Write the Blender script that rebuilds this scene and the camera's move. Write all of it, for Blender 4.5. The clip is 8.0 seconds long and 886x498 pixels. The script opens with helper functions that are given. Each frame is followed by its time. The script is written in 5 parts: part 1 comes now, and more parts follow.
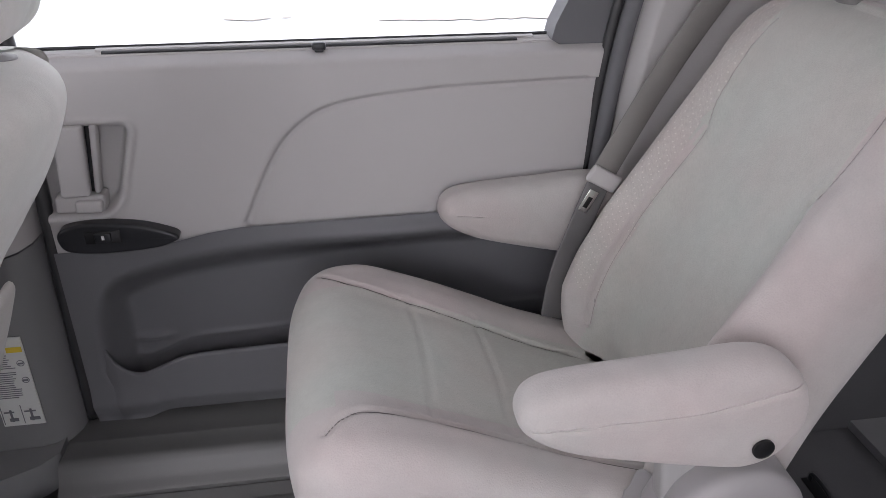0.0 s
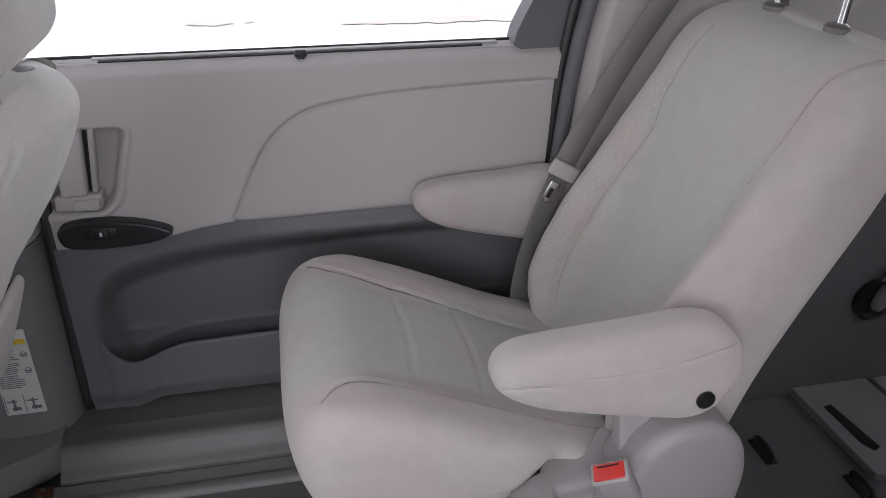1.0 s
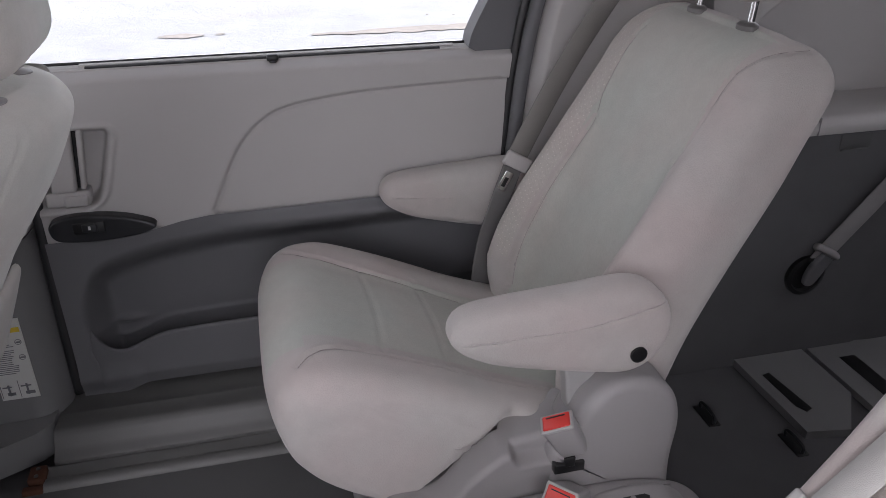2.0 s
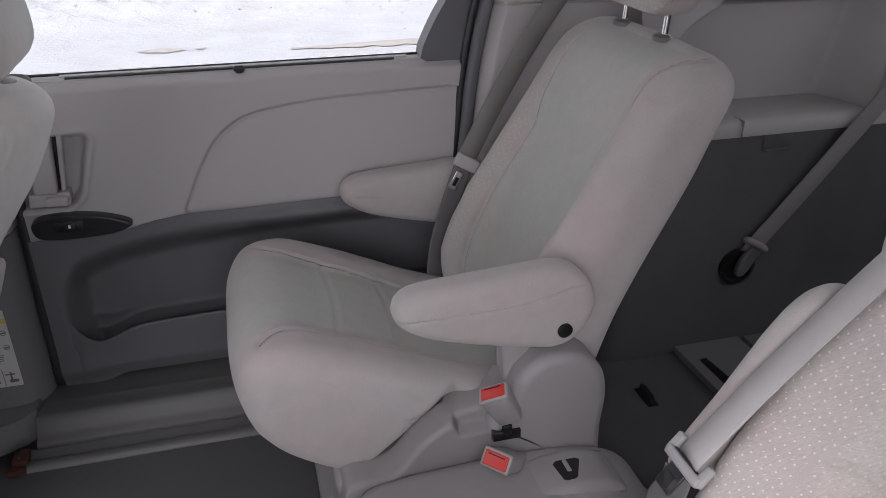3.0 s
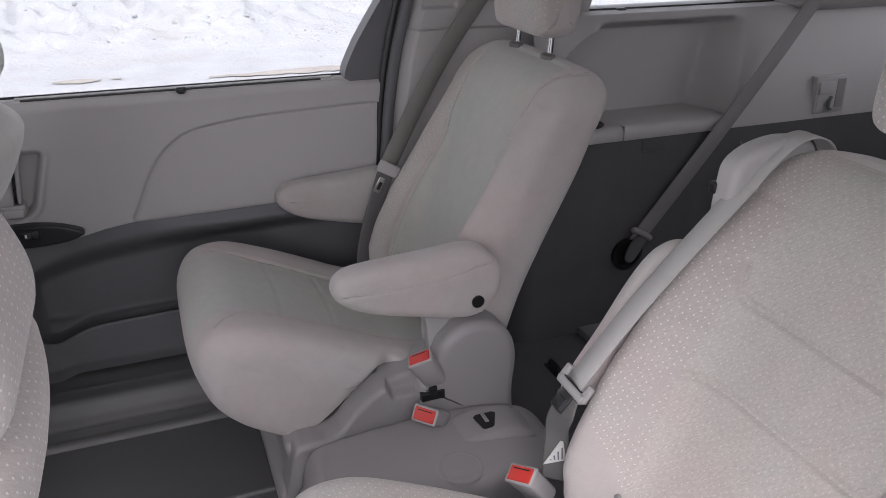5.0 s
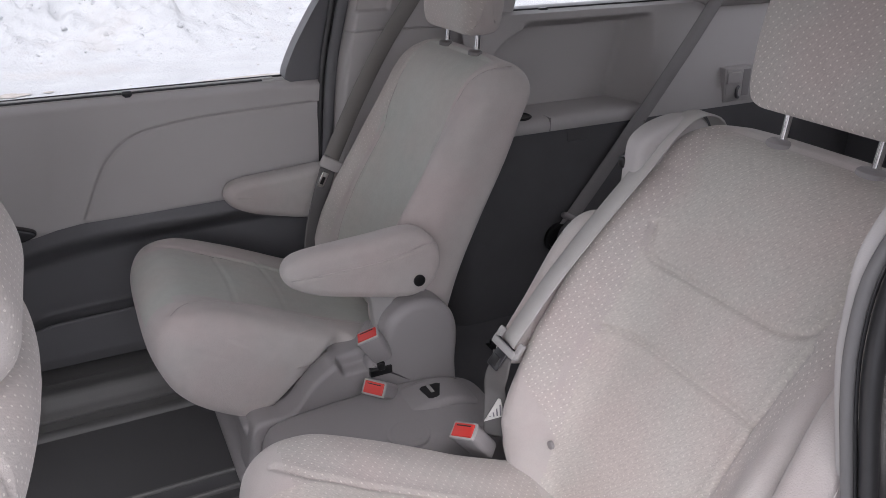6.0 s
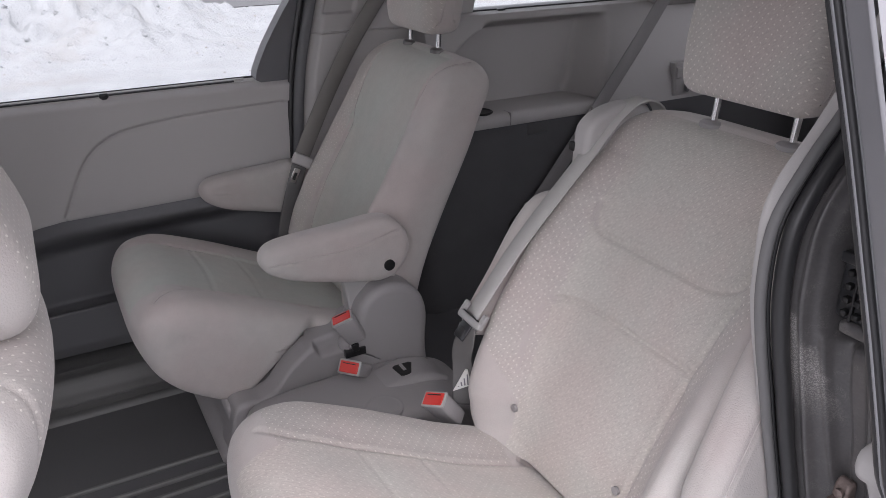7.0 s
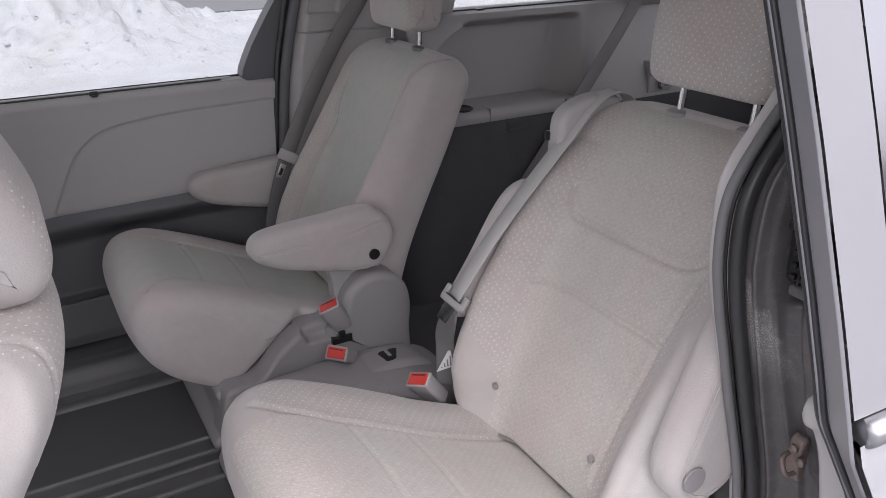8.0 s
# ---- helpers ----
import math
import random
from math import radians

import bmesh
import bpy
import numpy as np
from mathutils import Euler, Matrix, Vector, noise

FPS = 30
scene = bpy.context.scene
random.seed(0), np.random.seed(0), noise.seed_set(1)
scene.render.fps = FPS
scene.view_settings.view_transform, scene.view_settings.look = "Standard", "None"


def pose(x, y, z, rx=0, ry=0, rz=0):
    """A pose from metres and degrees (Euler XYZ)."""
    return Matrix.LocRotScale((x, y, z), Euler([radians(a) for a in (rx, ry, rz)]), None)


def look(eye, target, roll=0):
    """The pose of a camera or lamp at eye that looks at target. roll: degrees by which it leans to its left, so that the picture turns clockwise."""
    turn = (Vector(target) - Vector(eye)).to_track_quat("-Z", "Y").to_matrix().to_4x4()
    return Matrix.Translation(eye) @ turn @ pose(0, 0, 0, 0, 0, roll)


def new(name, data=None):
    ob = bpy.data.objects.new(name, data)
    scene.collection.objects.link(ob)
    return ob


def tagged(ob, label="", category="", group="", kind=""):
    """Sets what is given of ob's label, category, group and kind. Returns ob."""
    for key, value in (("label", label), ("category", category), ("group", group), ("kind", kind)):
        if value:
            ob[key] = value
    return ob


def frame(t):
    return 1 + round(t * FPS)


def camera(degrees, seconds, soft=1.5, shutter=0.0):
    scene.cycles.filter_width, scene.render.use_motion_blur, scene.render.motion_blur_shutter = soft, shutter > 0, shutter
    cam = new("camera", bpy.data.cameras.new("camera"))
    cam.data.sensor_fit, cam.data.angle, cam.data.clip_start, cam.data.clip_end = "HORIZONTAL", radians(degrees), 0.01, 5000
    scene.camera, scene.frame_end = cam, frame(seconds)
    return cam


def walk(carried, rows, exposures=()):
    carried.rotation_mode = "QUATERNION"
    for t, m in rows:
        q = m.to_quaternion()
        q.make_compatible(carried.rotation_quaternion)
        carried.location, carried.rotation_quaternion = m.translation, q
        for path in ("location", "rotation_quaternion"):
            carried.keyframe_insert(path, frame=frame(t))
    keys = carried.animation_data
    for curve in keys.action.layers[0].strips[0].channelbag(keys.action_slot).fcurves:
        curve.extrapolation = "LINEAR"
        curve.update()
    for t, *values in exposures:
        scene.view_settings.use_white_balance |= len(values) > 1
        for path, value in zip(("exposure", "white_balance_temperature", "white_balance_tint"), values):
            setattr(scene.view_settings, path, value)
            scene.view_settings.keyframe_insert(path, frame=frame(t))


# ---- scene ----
from mathutils.bvhtree import BVHTree

# x runs to the rear of the van, y to its left side, z up from the cabin floor
cam = camera(59.4, 8.0, 0.8)
PATH = [
    (0, (0.006, -0.417, 1.011), (0.276, 1.322, 0.06), 0.2),
    (0.5, (-0.015, -0.464, 1.033), (0.309, 1.264, 0.078), 0.4),
    (1, (-0.03, -0.522, 1.044), (0.329, 1.203, 0.098), 0.3),
    (1.5, (-0.042, -0.585, 1.052), (0.349, 1.138, 0.115), 0.1),
    (3, (-0.006, -0.793, 1.085), (0.455, 0.935, 0.19), -0.1),
    (3.5, (0.002, -0.859, 1.098), (0.471, 0.874, 0.216), 0.1),
    (4, (-0.009, -0.903, 1.102), (0.488, 0.831, 0.239), 0.0),
    (4.5, (-0.049, -0.954, 1.106), (0.504, 0.769, 0.256), 0.1),
    (5, (-0.078, -1.008, 1.117), (0.581, 0.686, 0.282), 0.3),
    (6.5, (-0.137, -1.179, 1.122), (0.69, 0.45, 0.306), -0.6),
    (7, (-0.159, -1.225, 1.123), (0.7, 0.391, 0.315), -0.8),
    (7.5, (-0.178, -1.259, 1.118), (0.701, 0.348, 0.314), -0.9),
    (8, (-0.192, -1.289, 1.117), (0.706, 0.31, 0.32), -0.8),
]
walk(cam, [(t, look(eye, target, roll)) for t, eye, target, roll in PATH],
     exposures=[(0.0, 2.40, 6360, 18), (0.5, 2.36, 6360, 18), (1.0, 2.15, 6360, 18), (1.5, 2.00, 6360, 18), (3.0, 1.72, 6360, 18), (3.5, 1.68, 6360, 18), (4.0, 1.71, 6360, 18), (5.0, 1.71, 6360, 18), (7.0, 1.52, 6360, 18), (8.0, 1.46, 6360, 18)])

# ---- light ----
world = bpy.data.worlds.new("overcast")
world.use_nodes = True
scene.world = world
wt = world.node_tree
sky = wt.nodes.new("ShaderNodeTexSky")
sky.sky_type = "NISHITA"
sky.sun_disc = False
sky.sun_elevation, sky.sun_rotation = radians(56), radians(205)
sky.air_density, sky.dust_density = 1.0, 3.0
grey = wt.nodes.new("ShaderNodeHueSaturation")
grey.inputs["Saturation"].default_value = 0.12
wt.links.new(sky.outputs[0], grey.inputs["Color"])
wt.links.new(grey.outputs[0], wt.nodes["Background"].inputs["Color"])
wt.nodes["Background"].inputs["Strength"].default_value = 0.15
sun = new("sun", bpy.data.lights.new("sun", "SUN"))
sun.data.energy, sun.data.angle, sun.data.color = 0.22, radians(60), (1.0, 0.97, 0.95)
sun.matrix_world = look((-2.1, -4.5, 7.5), (0, 0, 0))


# ---- materials ----
def material(name, colour, rough=0.6, metal=0.0, scale=60.0, vary=0.12, bump=0.1, grain=600.0, spec=0.5, coat=0.0):
    """A surface with slow blotches, fine grain and a bump of the grain."""
    m = bpy.data.materials.new(name)
    m.use_nodes = True
    nt = m.node_tree
    b = nt.nodes["Principled BSDF"]
    tc = nt.nodes.new("ShaderNodeTexCoord")
    n1, n2 = nt.nodes.new("ShaderNodeTexNoise"), nt.nodes.new("ShaderNodeTexNoise")
    n1.inputs["Scale"].default_value, n1.inputs["Detail"].default_value = scale, 4
    n2.inputs["Scale"].default_value, n2.inputs["Detail"].default_value = grain, 3
    nt.links.new(tc.outputs["Object"], n1.inputs["Vector"])
    nt.links.new(tc.outputs["Object"], n2.inputs["Vector"])
    mix = nt.nodes.new("ShaderNodeMix")
    mix.data_type = "RGBA"
    add = nt.nodes.new("ShaderNodeMath")
    add.operation = "ADD"
    h1, h2 = nt.nodes.new("ShaderNodeMath"), nt.nodes.new("ShaderNodeMath")
    h1.operation = h2.operation = "MULTIPLY"
    h1.inputs[1].default_value, h2.inputs[1].default_value = 0.5, 0.5
    nt.links.new(n1.outputs["Fac"], h1.inputs[0])
    nt.links.new(n2.outputs["Fac"], h2.inputs[0])
    nt.links.new(h1.outputs[0], add.inputs[0])
    nt.links.new(h2.outputs[0], add.inputs[1])
    nt.links.new(add.outputs[0], mix.inputs["Factor"])
    mix.inputs["A"].default_value = [c * (1 - vary) for c in colour] + [1]
    mix.inputs["B"].default_value = [min(1, c * (1 + vary)) for c in colour] + [1]
    nt.links.new(mix.outputs["Result"], b.inputs["Base Color"])
    b.inputs["Roughness"].default_value, b.inputs["Metallic"].default_value = rough, metal
    b.inputs["Specular IOR Level"].default_value = spec
    b.inputs["Coat Weight"].default_value = coat
    if bump:
        bp = nt.nodes.new("ShaderNodeBump")
        bp.inputs["Strength"].default_value, bp.inputs["Distance"].default_value = bump, 0.001
        nt.links.new(n2.outputs["Fac"], bp.inputs["Height"])
        nt.links.new(bp.outputs["Normal"], b.inputs["Normal"])
    return m


def fabric(name, colour, dots=0.0, pitch=0.0125, streak=0.0, weave=520.0):
    """Upholstery cloth: a soft pile, faint soiling, woven streaks, and rows of small pale dots."""
    m = material(name, colour, 0.95, 0.0, 38.0, 0.15, 0.5, weave, 0.15)
    nt = m.node_tree
    b = nt.nodes["Principled BSDF"]
    b.inputs["Sheen Weight"].default_value, b.inputs["Sheen Roughness"].default_value = 0.25, 0.5
    src = b.inputs["Base Color"].links[0].from_socket
    tc = nt.nodes.new("ShaderNodeTexCoord")
    # soft patches of warmer, soiled and cooler, brushed pile
    patch, tone, tint = nt.nodes.new("ShaderNodeTexNoise"), nt.nodes.new("ShaderNodeValToRGB"), nt.nodes.new("ShaderNodeMix")
    patch.inputs["Scale"].default_value, patch.inputs["Detail"].default_value = 7.0, 3
    tone.color_ramp.elements[0].position, tone.color_ramp.elements[1].position = 0.34, 0.66
    tone.color_ramp.elements[0].color, tone.color_ramp.elements[1].color = (0.97, 1.0, 0.985, 1), (1.0, 0.955, 0.945, 1)
    tint.data_type, tint.blend_type = "RGBA", "MULTIPLY"
    tint.inputs["Factor"].default_value = 1.0
    nt.links.new(tc.outputs["Object"], patch.inputs["Vector"])
    nt.links.new(patch.outputs["Fac"], tone.inputs["Fac"])
    nt.links.new(src, tint.inputs["A"])
    nt.links.new(tone.outputs["Color"], tint.inputs["B"])
    nt.links.new(tint.outputs["Result"], b.inputs["Base Color"])
    src = tint.outputs["Result"]
    if streak:
        turned, mp, lay = nt.nodes.new("ShaderNodeMapping"), nt.nodes.new("ShaderNodeMapping"), nt.nodes.new("ShaderNodeAttribute")
        lay.attribute_name = "cloth"
        turned.inputs["Rotation"].default_value = (0, 0, radians(-52))
        mp.inputs["Scale"].default_value = (120, 420, 1)
        nt.links.new(lay.outputs["Vector"], turned.inputs["Vector"])
        ns = nt.nodes.new("ShaderNodeTexNoise")
        ns.inputs["Scale"].default_value, ns.inputs["Detail"].default_value = 1.0, 2
        nt.links.new(turned.outputs[0], mp.inputs["Vector"])
        nt.links.new(mp.outputs[0], ns.inputs["Vector"])
        mr = nt.nodes.new("ShaderNodeMapRange")
        mr.inputs["To Min"].default_value, mr.inputs["To Max"].default_value = 1 - streak, 1 + streak
        mr.inputs["From Min"].default_value, mr.inputs["From Max"].default_value = 0.3, 0.7
        nt.links.new(ns.outputs["Fac"], mr.inputs["Value"])
        mul = nt.nodes.new("ShaderNodeVectorMath")
        mul.operation = "SCALE"
        nt.links.new(src, mul.inputs[0])
        nt.links.new(mr.outputs[0], mul.inputs["Scale"])
        nt.links.new(mul.outputs[0], b.inputs["Base Color"])
        src = mul.outputs[0]
    if dots:
        # a checkered grid of dots across and along the cloth
        sep, laid = nt.nodes.new("ShaderNodeSeparateXYZ"), nt.nodes.new("ShaderNodeAttribute")
        laid.attribute_name = "cloth"
        nt.links.new(laid.outputs["Vector"], sep.inputs[0])

        def math_node(op, a, c=None):
            n = nt.nodes.new("ShaderNodeMath")
            n.operation = op
            for k, v in enumerate((a, c)):
                if v is None:
                    continue
                if isinstance(v, (int, float)):
                    n.inputs[k].default_value = v
                else:
                    nt.links.new(v, n.inputs[k])
            return n.outputs[0]
        u = math_node("MULTIPLY", sep.outputs["X"], 1 / pitch)
        v = math_node("MULTIPLY", sep.outputs["Y"], 1 / pitch)
        a1, b1 = math_node("ADD", u, v), math_node("SUBTRACT", u, v)
        da = math_node("ABSOLUTE", math_node("SUBTRACT", math_node("FRACT", math_node("MULTIPLY", a1, 0.72)), 0.5))
        db = math_node("ABSOLUTE", math_node("SUBTRACT", math_node("FRACT", math_node("MULTIPLY", b1, 0.72)), 0.5))
        r = math_node("SQRT", math_node("ADD", math_node("MULTIPLY", da, da), math_node("MULTIPLY", db, db)))
        mask = math_node("MULTIPLY", math_node("LESS_THAN", r, 0.115), dots)
        mix = nt.nodes.new("ShaderNodeMix")
        mix.data_type = "RGBA"
        nt.links.new(mask, mix.inputs["Factor"])
        nt.links.new(src, mix.inputs["A"])
        mix.inputs["B"].default_value = (0.85, 0.82, 0.76, 1)
        nt.links.new(mix.outputs["Result"], b.inputs["Base Color"])
    return m


CLOTH = fabric("grey_cloth", (0.495, 0.461, 0.450))
CLOTH_INSERT = fabric("woven_insert_cloth", (0.518, 0.490, 0.462), 0.30, 0.0106, streak=0.10)
CLOTH_DOT = fabric("dotted_cloth", (0.500, 0.468, 0.450), 0.62, 0.0106, streak=0.085)
CLOTH_DOT_FAINT = fabric('faint_dotted_cloth', (0.490, 0.463, 0.440), 0.34, 0.0106, streak=0.06)
CLOTH_DOT_FLAT = fabric("dotted_cushion_cloth", (0.462, 0.432, 0.414), 0.42, 0.0106, streak=0.08)
CLOTH_SMOOTH = fabric('smooth_grey_cloth', (0.474, 0.479, 0.448), 0.0, streak=0.035)
# the grey cloth again, lightened to make up for weak light in front
CLOTH_LIFTED = fabric("lifted_grey_cloth", (0.640, 0.628, 0.605))
TRIM = material("light_grey_trim", (0.472, 0.457, 0.452), 0.6, 0, 3.0, 0.05, 0.25, 1500, 0.4)
DARK_TRIM = material("charcoal_trim", (0.146, 0.147, 0.155), 0.55, 0, 6.0, 0.12, 0.3, 1300, 0.4)
CARPET = material("charcoal_carpet", (0.118, 0.118, 0.123), 0.98, 0, 12.0, 0.25, 0.6, 900, 0.15)
MAT = material("dark_floor_vinyl", (0.094, 0.094, 0.096), 0.5, 0, 5.0, 0.25, 0.3, 800, 0.4)
SILL = material("dark_sill_plastic", (0.145, 0.145, 0.143), 0.46, 0, 9.0, 0.25, 0.3, 900, 0.4)
PLASTIC = material("mid_grey_plastic", (0.315, 0.303, 0.304), 0.5, 0, 5.0, 0.06, 0.2, 1800, 0.4)
BLACK = material("black_plastic", (0.012, 0.012, 0.013), 0.4, 0, 20, 0.1, 0.05, 900, 0.5)
RUBBER = material("black_rubber", (0.036, 0.036, 0.038), 0.36, 0, 20, 0.2, 0.1, 900, 0.5)
GLOSS_BLACK = material("gloss_charcoal", (0.02, 0.021, 0.024), 0.28, 0, 8, 0.1, 0.0, 900, 0.5)
CHROME = material("chrome", (0.8, 0.8, 0.8), 0.12, 1.0, 10, 0.03, 0.0)
TONGUE = material('grey_belt_tongue', (0.36, 0.355, 0.35), 0.45, 0, 20, 0.06, 0.05, 900, 0.5)
RED = material("red_button", (0.62, 0.045, 0.035), 0.35, 0, 30, 0.08, 0.0, 900, 0.5)
WEB_LIGHT = material("grey_webbing", (0.485, 0.476, 0.46), 0.85, 0, 30, 0.06, 0.4, 900, 0.15)
WEB_DARK = material("dark_webbing", (0.165, 0.162, 0.160), 0.7, 0, 30, 0.1, 0.4, 900, 0.3)
WEB_CARGO = material('charcoal_webbing', (0.29, 0.28, 0.28), 0.75, 0, 30, 0.1, 0.4, 900, 0.3)
WEB_MID = material("taupe_webbing", (0.25, 0.238, 0.228), 0.75, 0, 30, 0.08, 0.4, 900, 0.3)
PILLAR = material("charcoal_pillar_trim", (0.215, 0.215, 0.22), 0.55, 0, 6.0, 0.1, 0.3, 1300, 0.4)
FLAP = material("grey_rubber_flap", (0.17, 0.168, 0.17), 0.5, 0, 20, 0.1, 0.1, 900, 0.4)
SEAM = material("dark_seam", (0.17, 0.155, 0.148), 0.9, 0, 60, 0.1, 0.3, 900, 0.2)
GUIDE = material("dark_post_guide", (0.15, 0.142, 0.138), 0.28, 0, 20, 0.06, 0.0, 900, 0.5)
# darker than the cloth: crease shade put into the colour of seam rods
CREASE_SHADE = material("seam_crease_shade", (0.35, 0.33, 0.312), 0.9, 0, 60, 0.1, 0.3, 900, 0.2)
PAPER = material("white_label", (0.72, 0.72, 0.70), 0.6, 0, 20, 0.04, 0.0)
INK = material("label_ink", (0.20, 0.20, 0.22), 0.7, 0, 20, 0.04, 0.0)
YELLOW = material("label_yellow", (0.75, 0.55, 0.05), 0.6, 0, 20, 0.04, 0.0)
WORN = material("worn_steel", (0.22, 0.175, 0.160), 0.5, 0.4, 60, 0.5, 0.4, 300, 0.4)
RUST = material("rusty_steel", (0.080, 0.034, 0.021), 0.85, 0, 60, 0.5, 0.5, 300, 0.3)
JAMB = material("dark_body_paint", (0.098, 0.094, 0.095), 0.30, 0.0, 14, 0.45, 0.15, 260, 0.5)
MOULD = material('satin_metal_moulding', (0.42, 0.42, 0.43), 0.28, 0.9, 12, 0.06, 0.0)
PAINT = material("silver_paint", (0.62, 0.62, 0.64), 0.25, 0.4, 5, 0.04, 0.0, 900, 0.5, 0.6)
SASH = material("satin_grey_frame", (0.26, 0.26, 0.275), 0.4, 0, 12, 0.08, 0.05, 900, 0.5)
# grey blotches: dirt, and shading of the lumps painted into the snow's colour
SNOW = material("snow", (0.350, 0.360, 0.370), 0.8, 0, 2.6, 0.28, 1.0, 14, 0.3)
DIRT = material("muddy_slush", (0.27, 0.25, 0.23), 0.9, 0, 3.0, 0.5, 0.6, 20, 0.2)
ASPHALT = material("wet_asphalt", (0.075, 0.075, 0.078), 0.5, 0, 2.0, 0.3, 0.5, 40, 0.4)
for node in SNOW.node_tree.nodes:
    if node.type == "BUMP":
        node.inputs["Distance"].default_value = 0.03
    if node.type == "TEX_NOISE" and node.inputs["Scale"].default_value == 14:
        node.inputs["Detail"].default_value, node.inputs["Roughness"].default_value = 8, 0.7
snow_in = SNOW.node_tree.nodes["Principled BSDF"].inputs["Base Color"]
snow_xyz, grit, grit_cut, grit_mix = [SNOW.node_tree.nodes.new(k) for k in ("ShaderNodeTexCoord", "ShaderNodeTexNoise", "ShaderNodeMapRange", "ShaderNodeMix")]
grit.inputs["Scale"].default_value, grit.inputs["Detail"].default_value, grit.inputs["Roughness"].default_value = 0.9, 9, 0.72
grit_cut.inputs["From Min"].default_value, grit_cut.inputs["From Max"].default_value, grit_cut.inputs["To Max"].default_value = 0.53, 0.70, 0.75
grit_mix.data_type = "RGBA"
SNOW.node_tree.links.new(snow_xyz.outputs["Object"], grit.inputs["Vector"])
SNOW.node_tree.links.new(grit.outputs["Fac"], grit_cut.inputs["Value"])
SNOW.node_tree.links.new(grit_cut.outputs[0], grit_mix.inputs["Factor"])
SNOW.node_tree.links.new(snow_in.links[0].from_socket, grit_mix.inputs["A"])
grit_mix.inputs["B"].default_value = (0.33, 0.315, 0.30, 1)
SNOW.node_tree.links.new(grit_mix.outputs["Result"], snow_in)
HEADLINER = material("headliner_cloth", (0.75, 0.73, 0.71), 0.95, 0, 4, 0.05, 0.2, 900, 0.1)


def streak_of_dust(mat):
    """Road dust thrown up in one slanting streak on the jamb, broken into grains, with a thin veil elsewhere."""
    nt = mat.node_tree
    link = nt.links.new

    def calc(op, a, c=None):
        n = nt.nodes.new("ShaderNodeMath")
        n.operation = op
        for k, v in enumerate((a, c)):
            if isinstance(v, (int, float)):
                n.inputs[k].default_value = v
            elif v is not None:
                link(v, n.inputs[k])
        return n.outputs[0]

    def ramp(v, lo, hi):
        n = nt.nodes.new("ShaderNodeMapRange")
        n.inputs["From Min"].default_value, n.inputs["From Max"].default_value = lo, hi
        n.interpolation_type = "SMOOTHSTEP"
        link(v, n.inputs["Value"])
        return n.outputs[0]
    coord, xyz = nt.nodes.new("ShaderNodeTexCoord"), nt.nodes.new("ShaderNodeSeparateXYZ")
    cloud, grain = nt.nodes.new("ShaderNodeTexNoise"), nt.nodes.new("ShaderNodeTexNoise")
    cloud.inputs["Scale"].default_value, grain.inputs["Scale"].default_value = 45.0, 640.0
    for tex in (cloud, grain):
        link(coord.outputs["Object"], tex.inputs["Vector"])
    link(coord.outputs["Object"], xyz.inputs[0])
    aside = calc("SUBTRACT", calc("ADD", xyz.outputs["Y"], 0.7675), calc("MULTIPLY", calc("SUBTRACT", xyz.outputs["Z"], 0.655), 0.30))
    aside = calc("ADD", calc("ABSOLUTE", aside), calc("MULTIPLY", calc("SUBTRACT", cloud.outputs["Fac"], 0.5), 0.03))
    band = calc("MULTIPLY", ramp(aside, 0.026, 0.014), calc("MULTIPLY", ramp(xyz.outputs["Z"], 0.57, 0.66), ramp(xyz.outputs["Z"], 0.735, 0.722)))
    veil = calc("MULTIPLY", ramp(cloud.outputs["Fac"], 0.5, 0.75), 0.25)
    grains = ramp(grain.outputs["Fac"], 0.44, 0.62)
    mask = calc("MINIMUM", calc("ADD", calc("MULTIPLY", band, calc("ADD", calc("MULTIPLY", grains, 0.75), 0.2)), calc("MULTIPLY", veil, grains)), 1.0)
    dusty = nt.nodes.new("ShaderNodeMix")
    dusty.data_type = "RGBA"
    link(mask, dusty.inputs["Factor"])
    paint_in = nt.nodes["Principled BSDF"].inputs["Base Color"]
    link(paint_in.links[0].from_socket, dusty.inputs["A"])
    dusty.inputs["B"].default_value = (0.38, 0.362, 0.35, 1)
    link(dusty.outputs["Result"], paint_in)
    rough = nt.nodes.new("ShaderNodeMapRange")
    rough.inputs["To Min"].default_value, rough.inputs["To Max"].default_value = 0.30, 0.9
    link(mask, rough.inputs["Value"])
    link(rough.outputs[0], nt.nodes["Principled BSDF"].inputs["Roughness"])


streak_of_dust(JAMB)

GLASS = bpy.data.materials.new("tinted_glass")
GLASS.use_nodes = True
gb = GLASS.node_tree.nodes["Principled BSDF"]
gb.inputs["Base Color"].default_value = (0.93, 0.95, 0.95, 1)
gb.inputs["Roughness"].default_value, gb.inputs["Transmission Weight"].default_value = 0.0, 1.0
gb.inputs["IOR"].default_value = 1.1
PRIVACY = material("privacy_glass", (0.37, 0.37, 0.395), 0.10, 0.8, 5, 0.05, 0.0, 900, 0.7)


# ---- shape helpers ----
def make_mesh(name, verts, faces, smooth=True):
    me = bpy.data.meshes.new(name)
    me.from_pydata([tuple(v) for v in verts], [], faces)
    if smooth:
        me.polygons.foreach_set("use_smooth", [True] * len(me.polygons))
    me.update()
    return me


